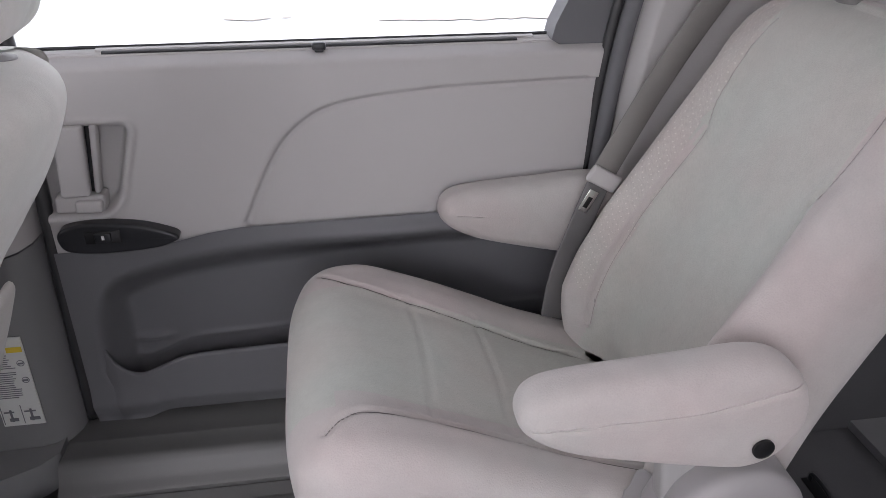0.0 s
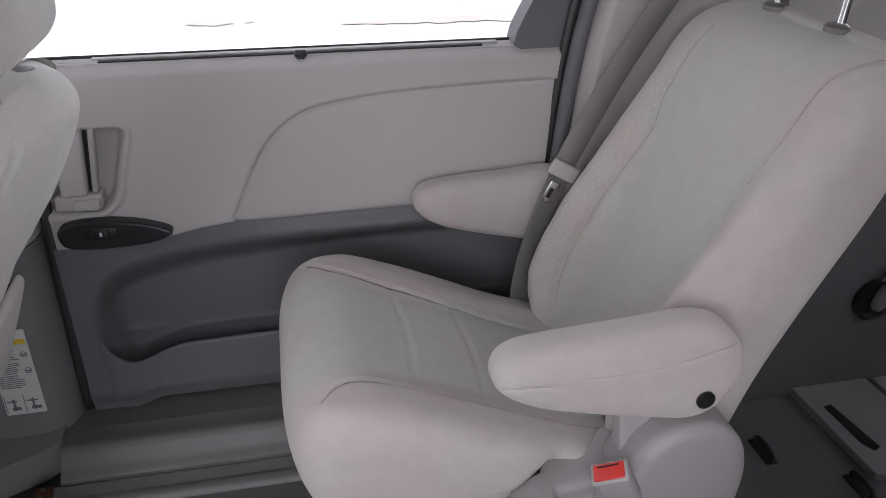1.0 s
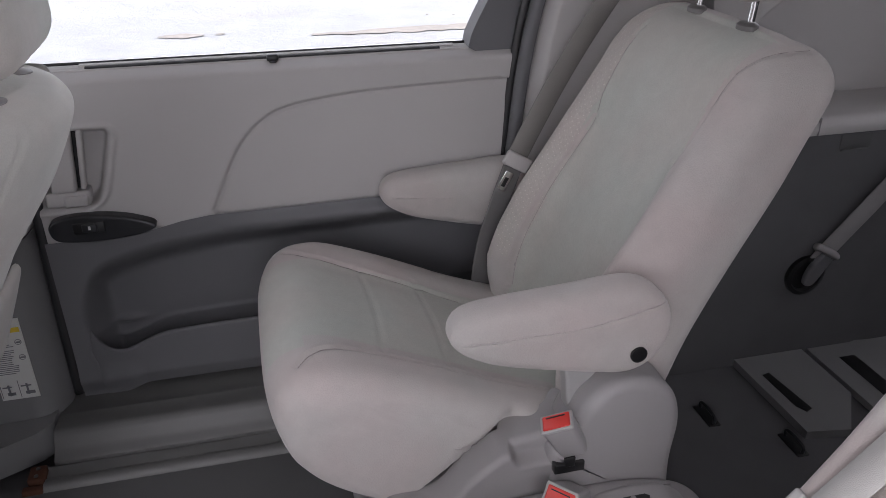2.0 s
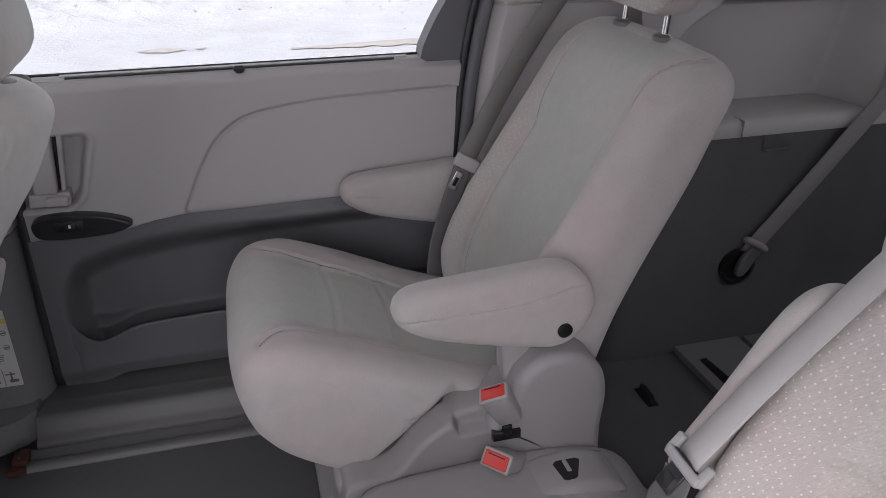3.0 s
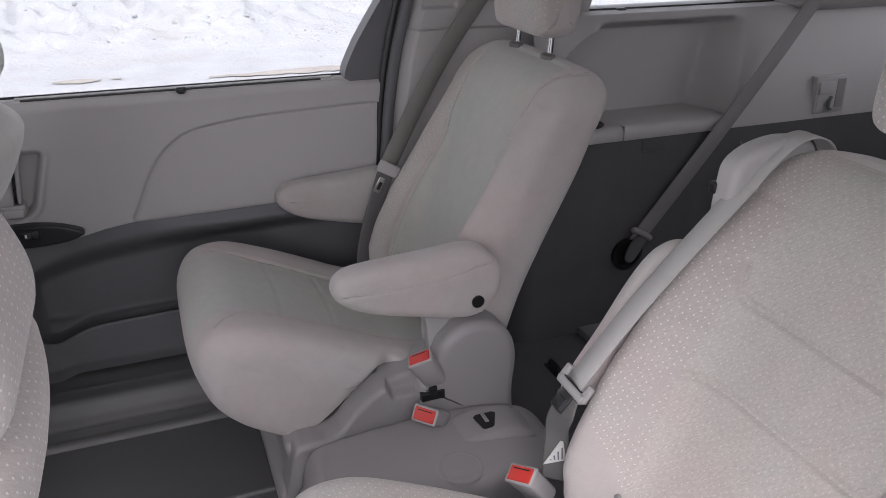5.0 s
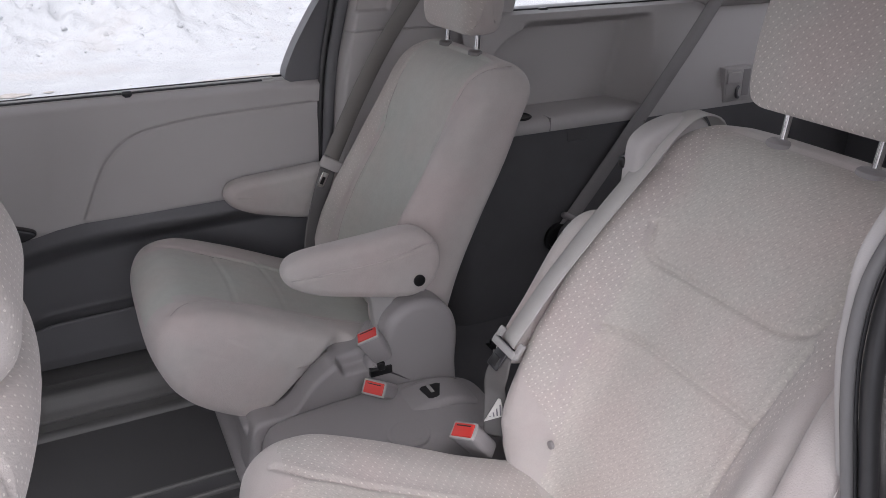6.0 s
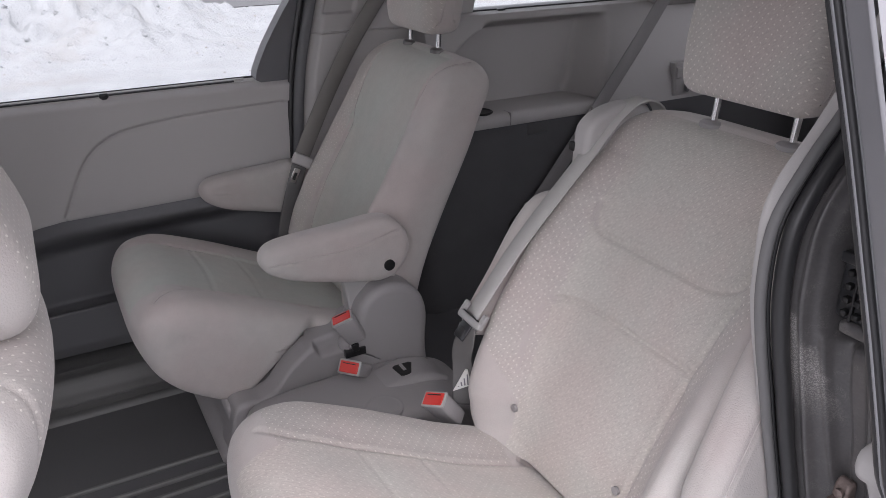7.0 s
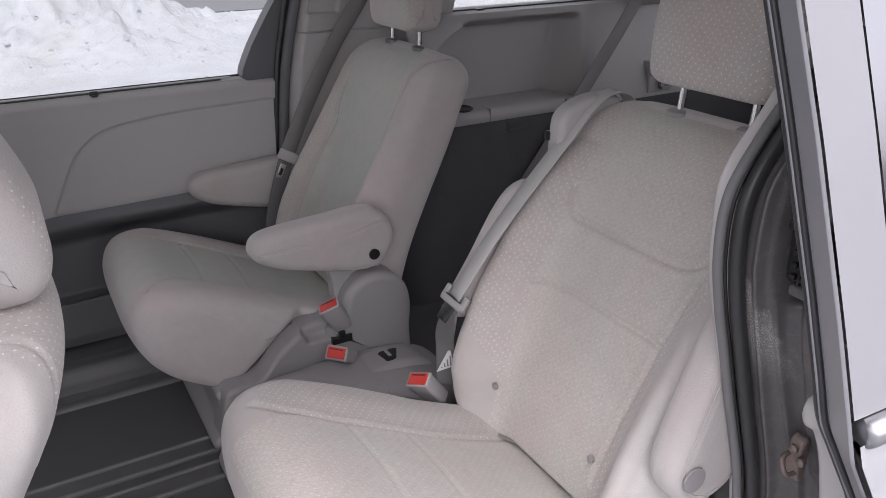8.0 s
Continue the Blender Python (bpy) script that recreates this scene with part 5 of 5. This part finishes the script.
            me = pillow(shape, s * lo, s * hi, 0.018, 120, 12, 0.003)
            me.transform(Matrix.Translation((0.014, 0, -0.003)))
            arm = put("armrest", me, CLOTH, None, "raised grey cloth armrest")
            continue
        me = pillow([tuple(q) for q in inset_profile(spline(ARM, 60), 0.0)], s * lo, s * hi, 0.026, 170, 14, 0.003)
        if raised:
            inner_line = inset_profile(spline(ARM, 60), 0.020)
            piping = [[tuple(q) for q in inner_line[::3]] + [tuple(inner_line[0])]]
        else:
            piping = [[(0.190, 0.476), (0.22, 0.480), (0.27, 0.482), (0.36, 0.485), (0.43, 0.494), (0.465, 0.501), (0.488, 0.500)]]
        groove(me, piping, (0, 2), (0, s, 0.2), 0.003, 0.0035)
        lines = seams(me, piping, (0, 2), (0, s, 0.0), 0.0010)
        if raised:
            set_down = Matrix.Translation((0.447, 0, 0.425)) @ Matrix.Rotation(radians(99), 4, "Y") @ Matrix.Translation((-0.447, 0, -0.422))
        else:
            set_down = Matrix.Translation((0, 0, far_drop if s > 0 else -0.007))
        me.transform(set_down)
        arm = put("armrest", me, CLOTH, None, "raised grey cloth armrest" if raised else "lowered grey cloth armrest")
        for th in lines:
            th.transform(set_down)
            put("piping", th, CLOTH, arm)
        # on the lowered arm a black disc paints the shade of a bolt hole
        cap = lathe([(0.0125 if not raised else 0.019, 0.0), (0.0125 if not raised else 0.019, 0.003), (0.009, 0.004)], 1, (0, 0, 0), 20)
        cap.transform(Matrix.Translation((0.447, s * (0.2850 if raised else 0.3115), 0.425 if raised else 0.422 + (far_drop if s > 0 else 0))) @ (Matrix.Rotation(radians(180), 4, "Z") if s < 0 else Matrix.Identity(4)))
        put("pivot_cap", cap, PLASTIC if raised else BLACK, arm, "round pivot cover" if raised else "black disc for the shade in an open bolt hole")
    # plinth
    me = pillow(BASE, -0.272, 0.262, 0.016, 140, 8)
    base = put("base_cover", me, PLASTIC, None, "moulded grey plastic seat base")
    if not raised:
        put("side_skirt", sheet(side_cover, np.linspace(0.066, 0.41, 150), np.concatenate([np.linspace(0, 1, 90), np.linspace(1.05, 1.5, 8), [1.7, 2.5]])), PLASTIC, base, "moulded grey side cover with a buckle hollow")
    hinge = pillow(LUMP, -0.308, -0.215, 0.020, 120, 8)
    if raised:
        hinge.transform(Matrix.Translation((0.03, 0.03, -0.13)))
    put("hinge_cover", hinge, PLASTIC, base, "rounded grey hinge cover")
    if not raised:
        put("side_valance", pillow([(0.362, 0.405), (0.370, 0.345), (0.385, 0.310), (0.43, 0.320), (0.47, 0.33), (0.485, 0.36), (0.49, 0.41)], -0.257, -0.215, 0.010, 70, 6, 0.003), CLOTH, back)
        put("bracket", pillow([(0.345, 0.410), (0.360, 0.370), (0.366, 0.315), (0.371, 0.285), (0.379, 0.288), (0.395, 0.335), (0.412, 0.365), (0.430, 0.385), (0.45, 0.41)], -0.264, -0.235, 0.006, 60, 6), TONGUE, None, "pale plastic armrest bracket")
    return t, place


def mesh_of(bm):
    me = bpy.data.meshes.new("form")
    bm.to_mesh(me)
    bm.free()
    return me


left_chair, _ = captain_chair(0.472, 1, 0.0, 0.0, False, -0.032, 0.0, "light grey cloth captain's chair with lowered armrests and headrest")
right_chair, _ = captain_chair(-0.452, -1, 0.045, 3.0, True, 0.0, 4.5, "light grey dotted cloth captain's chair with armrests folded up")


def front_seat(yc, rear, head, words, crown, shoulder, pocketed=True):
    """A front-row seat seen from behind: its rear side line and headrest outline in (x, z), widened to both sides."""
    t = thing("front_seat", words, "seat", "front row seats", at=(rear[0][0] - 0.1, yc, 0))
    dx, dz = rear[9][0] + 0.294, rear[9][1] - 0.716
    front = [(x - 0.15 + 0.5 * max(0.0, z - 0.66 - dz), z) for x, z in rear[:-3]] + [(rear[-3][0] - 0.085, rear[-3][1]), (rear[-2][0] - 0.075, rear[-2][1]), (rear[-1][0] - 0.050, rear[-1][1])]
    m = Matrix.Translation((0, yc, 0))
    me = padded_back(front, rear, 0.225, shoulder, lambda z: 0.03, 160, 200, crown, rearward=True)
    groove(me, [] if pocketed else [[(s * 0.178, 0.30), (s * 0.180, 0.55), (s * 0.176, 0.70), (s * 0.150, 0.795)] for s in (-1, 1)] + [[(-0.178, 0.655), (0.0, 0.645), (0.178, 0.655)]], (1, 2), (1, 0, 0.2), 0.004, 0.004)
    groove(me, [] if not pocketed else [[(s * 0.17, 0.30), (s * 0.175, 0.55), (s * 0.165, 0.69), (s * 0.12, 0.76)] for s in (-1, 1)], (1, 2), (1, 0, 0.2), 0.004, 0.004)
    groove(me, [] if not pocketed else [[(-0.17, 0.60), (0.0, 0.59), (0.17, 0.60)]], (1, 2), (1, 0, 0.2), 0.003, 0.004)
    paint(me, [CLOTH_LIFTED if pocketed else CLOTH, CLOTH_LIFTED if pocketed else CLOTH_DOT], lambda c, n: ((np.abs(c[:, 1]) < 0.178) & (n[:, 0] > -0.2)) * 1.0)
    me.transform(m)
    back = part("backrest", me, None, t, "pale grey cloth back with rows of dots")
    if pocketed:
        # a stiff pocket that stands open at its upper rim
        pocket = pillow([(-0.60, 0.215), (-0.53, 0.25), (-0.475, 0.32), (-0.440, 0.40), (-0.420, 0.45), (-0.411, 0.478), (-0.418, 0.488), (-0.426, 0.478), (-0.440, 0.43), (-0.48, 0.34), (-0.57, 0.26)], -0.165, 0.165, 0.006, 110, 20)
        pocket.transform(Matrix.Translation((-0.03, 0, -0.03)) @ m)
        part("map_pocket", pocket, CLOTH_LIFTED, back, "bulging pale grey map pocket")
        # a black solid behind the rim stands for the shade inside the pocket
        gap = pillow([(-0.53, 0.31), (-0.475, 0.36), (-0.442, 0.440), (-0.428, 0.472), (-0.45, 0.474), (-0.49, 0.40)], -0.160, 0.160, 0.004, 50, 10)
        gap.transform(Matrix.Translation((-0.03, 0, -0.03)) @ m)
        part("pocket_mouth", gap, BLACK, back)
    me = pillow(head, -0.125, 0.125, 0.05, 100, 24, 0.006)
    groove(me, [] if not pocketed else [[(s * 0.03, 0.80 + dz), (s * 0.075, 0.86 + dz), (s * 0.085, 0.95 + dz)] for s in (-1, 1)], (1, 2), (1, 0, 0), 0.003, 0.004)
    paint(me, [CLOTH_LIFTED if pocketed else CLOTH, CLOTH_LIFTED if pocketed else CLOTH_DOT], lambda c, n: ((n[:, 0] > 0.4) & (np.abs(n[:, 1]) < 0.55)) * 1.0)
    me.transform(m)
    rest = part("headrest", me, None, t, "padded pale grey headrest")
    for s in (-1, 1):
        me = tube([(-0.366 + dx, s * 0.07, 0.735 + dz), (-0.367 + dx, s * 0.07, 0.77 + dz), (-0.368 + dx, s * 0.07, 0.82 + dz)], 0.006, 10, 6)
        me.transform(m)
        part("post", me, CHROME, rest)
        if pocketed:
            me = lathe([(0.021, 0.748 + dz), (0.020, 0.762 + dz), (0.010, 0.766 + dz)], 2, (-0.366 + dx, s * 0.07, 0.0), 20)
            me.transform(m)
            part("post_guide", me, PLASTIC, back)
    me = pillow([(-0.50, 0.33), (-0.60, 0.36), (-0.85, 0.40), (-1.02, 0.41), (-1.08, 0.37), (-1.06, 0.28), (-0.98, 0.22), (-0.70, 0.20), (-0.52, 0.21)], -0.245, 0.245, 0.05, 90, 20)
    me.transform(Matrix.Translation((dx - 0.08, 0, 0)) @ m)
    part("cushion", me, CLOTH, t)
    foot = mesh_of(block(-0.98, -0.56, -0.2, 0.2, 0.0, 0.23, 0.03))
    foot.transform(Matrix.Translation((dx - 0.08, 0, 0)) @ m)
    part("plinth", foot, DARK_TRIM, t)


front_seat(0.43, [(-0.60, 0.20), (-0.55, 0.28), (-0.505, 0.36), (-0.465, 0.43), (-0.425, 0.490), (-0.393, 0.548), (-0.357, 0.600), (-0.322, 0.650), (-0.297, 0.695), (-0.277, 0.742), (-0.280, 0.766), (-0.298, 0.782), (-0.325, 0.788)],
           [(-0.410, 0.845), (-0.388, 0.822), (-0.350, 0.812), (-0.318, 0.818), (-0.299, 0.835), (-0.291, 0.862), (-0.296, 0.910), (-0.308, 0.950), (-0.335, 0.975), (-0.385, 0.965), (-0.408, 0.910)],
           "pale grey cloth driver's seat with a map pocket on its back", 0.075, 0.13)
front_seat(-0.44, [(-0.455, 0.16), (-0.415, 0.24), (-0.37, 0.32), (-0.33, 0.40), (-0.298, 0.48), (-0.266, 0.56), (-0.233, 0.635), (-0.210, 0.675), (-0.197, 0.700), (-0.187, 0.732), (-0.189, 0.760), (-0.204, 0.779), (-0.235, 0.786)],
           [(-0.308, 0.822), (-0.288, 0.792), (-0.250, 0.783), (-0.212, 0.784), (-0.193, 0.797), (-0.184, 0.822), (-0.186, 0.855), (-0.203, 0.905), (-0.228, 0.955), (-0.262, 0.985), (-0.300, 0.970), (-0.322, 0.900)],
           "pale grey dotted cloth front passenger seat", 0.03, 0.09, False)

# ---- plastic between the seats ----
tray = thing("centre_tray", "low moulded grey plastic tray between the second row seats", "console", at=(0.35, 0.05, 0))
TRAY = [(0.085, 0.0), (0.090, 0.10), (0.102, 0.155), (0.130, 0.180), (0.20, 0.190), (0.333, 0.196), (0.43, 0.194), (0.492, 0.185), (0.557, 0.158), (0.598, 0.098), (0.612, 0.0)]
part("body", pillow(TRAY, -0.055, 0.171, 0.030, 150, 12), PLASTIC, tray)
part("ridge", pillow([(0.34, 0.182), (0.38, 0.196), (0.42, 0.203), (0.46, 0.204), (0.505, 0.192), (0.53, 0.165), (0.45, 0.165), (0.37, 0.170)], 0.040, 0.140, 0.018, 70, 10), PLASTIC, tray)
# the opening is not cut: a black plate gives its inner shade
me = extrude([(0.418, 0.103), (0.424, 0.108), (0.458, 0.108), (0.464, 0.103), (0.446, 0.066), (0.440, 0.063), (0.428, 0.063), (0.422, 0.067)], 2, 0.195, 0.2052)
part("keyhole", me, BLACK, tray, "black plate for the shade in the latch opening")
part("latch_tongue", block(0.434, 0.442, 0.080, 0.107, 0.197, 0.2072, 0.002), PLASTIC, tray)
part("cup_hollow", lathe([(0.042, 0.190), (0.042, 0.1965), (0.038, 0.1975), (0.033, 0.1955), (0.002, 0.1955)], 2, (0.345, -0.01, 0), 26), PLASTIC, tray)


def buckle(pos, lean, turn, size, words, roll=0):
    """A seat belt buckle: housing, red button and its stalk."""
    t = thing("belt_buckle", words, "seat belt buckle", "belt buckles", at=pos)
    m = Matrix.Translation(pos) @ Matrix.Rotation(radians(turn), 4, "Z") @ Matrix.Rotation(radians(lean), 4, "Y") @ Matrix.Rotation(radians(roll), 4, "X") @ Matrix.Scale(size, 4)
    a = mesh_of(block(-0.017, 0.017, -0.027, 0.027, -0.082, 0.0, 0.008, 3))
    for v in a.vertices:
        k = 1.0 - 2.4 * max(0.0, -v.co.z - 0.02)
        v.co.y *= k
    a.transform(m)
    part("housing", a, PLASTIC, t)
    rim = mesh_of(block(-0.0172, 0.0172, -0.0275, 0.0275, -0.0050, 0.0022, 0.0035, 3))
    rim.transform(m)
    part("rim", rim, TONGUE, t, "pale rim round the button")
    b = mesh_of(block(-0.0132, 0.0132, -0.0232, 0.0232, -0.006, 0.0048, 0.003, 3))
    for v in b.vertices:
        # the button is dished towards its middle
        v.co.z -= 0.0022 * max(0.0, 1 - (v.co.x / 0.012) ** 2) * (v.co.z > 0)
    b.transform(m)
    btn = part("button", b, RED, t, "red release button")
    c = mesh_of(block(0.0068, 0.0088, -0.016, 0.016, 0.0, 0.0052, 0.0))
    c.transform(m)
    part("slit", c, BLACK, btn)
    s = mesh_of(block(-0.007, 0.007, -0.018, 0.018, -0.086, -0.07, 0.004))
    s.transform(m)
    part("stalk", s, WEB_DARK, t)


buckle((0.330, 0.158, 0.325), -16, 74, 0.90, "grey seat belt buckle with red button beside the chair base", -26)
buckle((0.318, 0.098, 0.240), -54, 42, 0.92, "grey seat belt buckle with red button lying on the tray")
buckle((0.372, -0.184, 0.312), -32, 40, 0.92, "grey seat belt buckle with red button beside the cushion", -20)
slot = thing("belt_slot", "black buckle slot in the seat base", "slot")
# a solid black block stands for the shaded inside of the slot
part("opening", block(0.334, 0.382, 0.1585, 0.1735, 0.222, 0.240, 0.002), BLACK, slot)
part("catch", block(0.350, 0.366, 0.1575, 0.173, 0.234, 0.252, 0.002), BLACK, slot)

# ---- seat belts ----
Yv, Xv, Zv = (0, 1, 0), (1, 0, 0), (0, 0, 1)


def belt(name, words, sections):
    t = thing(name, words, "seat belt", "seat belts")
    for nm, pts, across, width, mat, lab in sections:
        part(nm, ribbon(pts, across, width), mat, t, lab)
    return t


b1 = belt("seat_belt", "taupe shoulder belt hanging from the pillar to a silver tongue", [
    ("shoulder_strap", [(0.436, 0.700, 0.505), (0.532, 0.736, 0.655), (0.617, 0.742, 0.79), (0.700, 0.745, 0.90), (0.815, 0.75, 1.05), (0.935, 0.76, 1.20)], [(0.9, 0.15, -0.45)] * 6, 0.047, WEB_MID, ""),
    # same strap as above, its shade put in as darker webbing
    ("lap_strap", [(0.436, 0.700, 0.500), (0.410, 0.694, 0.43), (0.385, 0.690, 0.35), (0.375, 0.692, 0.27), (0.38, 0.700, 0.20)], [(0.9, 0.2, -0.1)] * 5, 0.047, WEB_DARK, "")])
tg = part("tongue", mesh_of(block(-0.015, 0.015, -0.006, 0.006, -0.029, 0.029, 0.0055, 3)), TRIM, b1, "pale plastic belt tongue")
tg.data.transform(Matrix.Translation((0.443, 0.694, 0.512)) @ Matrix.Rotation(radians(-60), 4, "Y"))
bl = part("blade", mesh_of(block(-0.009, 0.009, -0.0015, 0.0015, -0.046, -0.006, 0.001)), CHROME, tg)
bl.data.transform(Matrix.Translation((0.431, 0.692, 0.498)) @ Matrix.Rotation(radians(28), 4, "Y"))
gp = part("blade_slot", mesh_of(block(-0.004, 0.004, -0.0022, 0.0022, -0.038, -0.018, 0.0)), BLACK, tg)
gp.data.transform(Matrix.Translation((0.431, 0.692, 0.498)) @ Matrix.Rotation(radians(28), 4, "Y"))

SLANT = [(-0.04, -0.99, 0.03)] * 4 + [(0, -1, 0)] * 4
b2 = belt("seat_belt", "light grey shoulder belt lying across the folded armrest and backrest", [
    ("shoulder_strap", [(0.438, -0.208, 0.478), (0.509, -0.221, 0.585), (0.589, -0.223, 0.672), (0.659, -0.224, 0.742), (0.704, -0.223, 0.788), (0.752, -0.221, 0.815), (0.800, -0.219, 0.803), (0.83, -0.218, 0.75)], SLANT, 0.038, WEB_LIGHT, ""),
    # the lower run of this belt, darkened in colour for shade
    ("lap_strap", [(0.430, -0.204, 0.456), (0.428, -0.200, 0.430), (0.434, -0.176, 0.385), (0.440, -0.168, 0.345), (0.440, -0.170, 0.270)], [(0.25, -0.9, -0.1), (0.3, -0.8, 0.1), (0.45, -0.75, 0.1), (0.75, -0.6, 0), (0.75, -0.6, 0)], 0.040, WEB_DARK, "")])
lie = Matrix.Translation((0.433, -0.208, 0.470)) @ Matrix(((0.06, 0.59, -0.80, 0), (-0.98, -0.04, -0.10, 0), (-0.10, 0.80, 0.59, 0), (0, 0, 0, 1)))


def on_tongue(name, solid, mat, parent, words=""):
    solid = mesh_of(solid)
    solid.transform(lie)
    return part(name, solid, mat, parent, words)


f1 = on_tongue("tongue", block(-0.031, 0.031, -0.007, 0.007, -0.005, 0.007, 0.004, 3), TONGUE, b2, "pale plastic belt tongue")
on_tongue("tongue_side", block(-0.034, -0.022, -0.004, 0.024, -0.005, 0.004, 0.003, 3), TONGUE, f1)
on_tongue("tongue_side", block(0.022, 0.034, -0.004, 0.024, -0.005, 0.004, 0.003, 3), TONGUE, f1)
on_tongue("tongue_slot", block(-0.021, 0.021, 0.0068, 0.0085, 0.001, 0.0065, 0.0), BLACK, f1)
on_tongue("tongue_blade", block(-0.018, 0.010, -0.040, -0.006, -0.006, -0.001, 0.002), GLOSS_BLACK, f1, "dark steel blade")
on_tongue("blade_rim", block(-0.012, 0.004, -0.034, -0.018, -0.0015, 0.0005, 0.001), BLACK, f1)
TAG_R = Vector((0.70, -0.55, 0.30)).normalized()
TAG_U = Vector((0, 0, 1))
TAG_N = TAG_R.cross(TAG_U).normalized()


def tag_plate(outline, low, high):
    """A flat plate lying on the strap; its outline runs across and up the strap."""
    bm = bmesh.new()
    rings = [[bm.verts.new(Vector((0.4368, -0.1718, 0.328)) + TAG_R * s + TAG_U * t + TAG_N * h) for s, t in outline] for h in (low, high)]
    bm.faces.new(rings[1])
    bm.faces.new(rings[0][::-1])
    for k in range(len(outline)):
        q = (k + 1) % len(outline)
        bm.faces.new((rings[0][k], rings[0][q], rings[1][q], rings[1][k]))
    bmesh.ops.recalc_face_normals(bm, faces=bm.faces)
    return bm


# the strap folds over one corner of the label, so that a slanting piece of it shows
tag_part = part("strap_label", tag_plate([(-0.018, -0.022), (0.018, -0.017), (0.011, 0.018), (0.006, 0.019)], -0.002, 0.0022), PAPER, b2, "white printed strap label")
for k in range(4):
    s = 0.012 - 0.006 * k
    top = 0.008 - 0.007 * k
    part("print_line", tag_plate([(s - 0.0012, -0.0145), (s + 0.0012, -0.0145), (s - 0.0004, top), (s - 0.0028, top)], 0.0, 0.0027), INK, tag_part)

b3 = belt("seat_belt", "dark grey belt running down the cargo side to its anchor", [
    ("strap", [(1.100, 0.590, 0.260), (1.127, 0.587, 0.300), (1.204, 0.583, 0.400), (1.320, 0.581, 0.550), (1.436, 0.582, 0.700), (1.513, 0.585, 0.800), (1.71, 0.60, 1.06)], [(0.85, 0.05, -0.5)] * 7, 0.050, WEB_CARGO, "")])
part("anchor_cup", lathe([(0.046, 0.0), (0.046, -0.010), (0.037, -0.012), (0.033, -0.004), (0.004, -0.003)], 1, (1.080, 0.598, 0.227), 26), BLACK, b3, "round black anchor recess")
part("anchor_tongue", pillow([(1.072, 0.212), (1.092, 0.208), (1.115, 0.240), (1.130, 0.272), (1.112, 0.286), (1.090, 0.268), (1.074, 0.240)], 0.576, 0.592, 0.006, 40, 4), DARK_TRIM, b3, "dark plastic tongue")
part("anchor_collar", tube([(1.088, 0.586, 0.300), (1.116, 0.574, 0.287), (1.142, 0.586, 0.268), (1.118, 0.596, 0.278)], 0.0085, 10, 40, True), PLASTIC, b3, "grey plastic strap collar")

guide = thing("belt_guide", "pale plastic belt guide with a black clip on the seat shoulder", "belt guide")
part("shell", pillow([(0.650, 0.690), (0.650, 0.755), (0.658, 0.784), (0.690, 0.804), (0.740, 0.812), (0.785, 0.800), (0.792, 0.750), (0.735, 0.700), (0.680, 0.665)], -0.224, -0.182, 0.012, 70, 8), TRIM, guide)
part("clip", block(0.646, 0.662, -0.193, -0.178, 0.733, 0.750, 0.003), BLACK, guide)
part("joint", tube([(0.690, -0.1805, 0.803), (0.694, -0.1805, 0.770), (0.690, -0.1805, 0.715)], 0.0012, 6, 20), SEAM, guide)
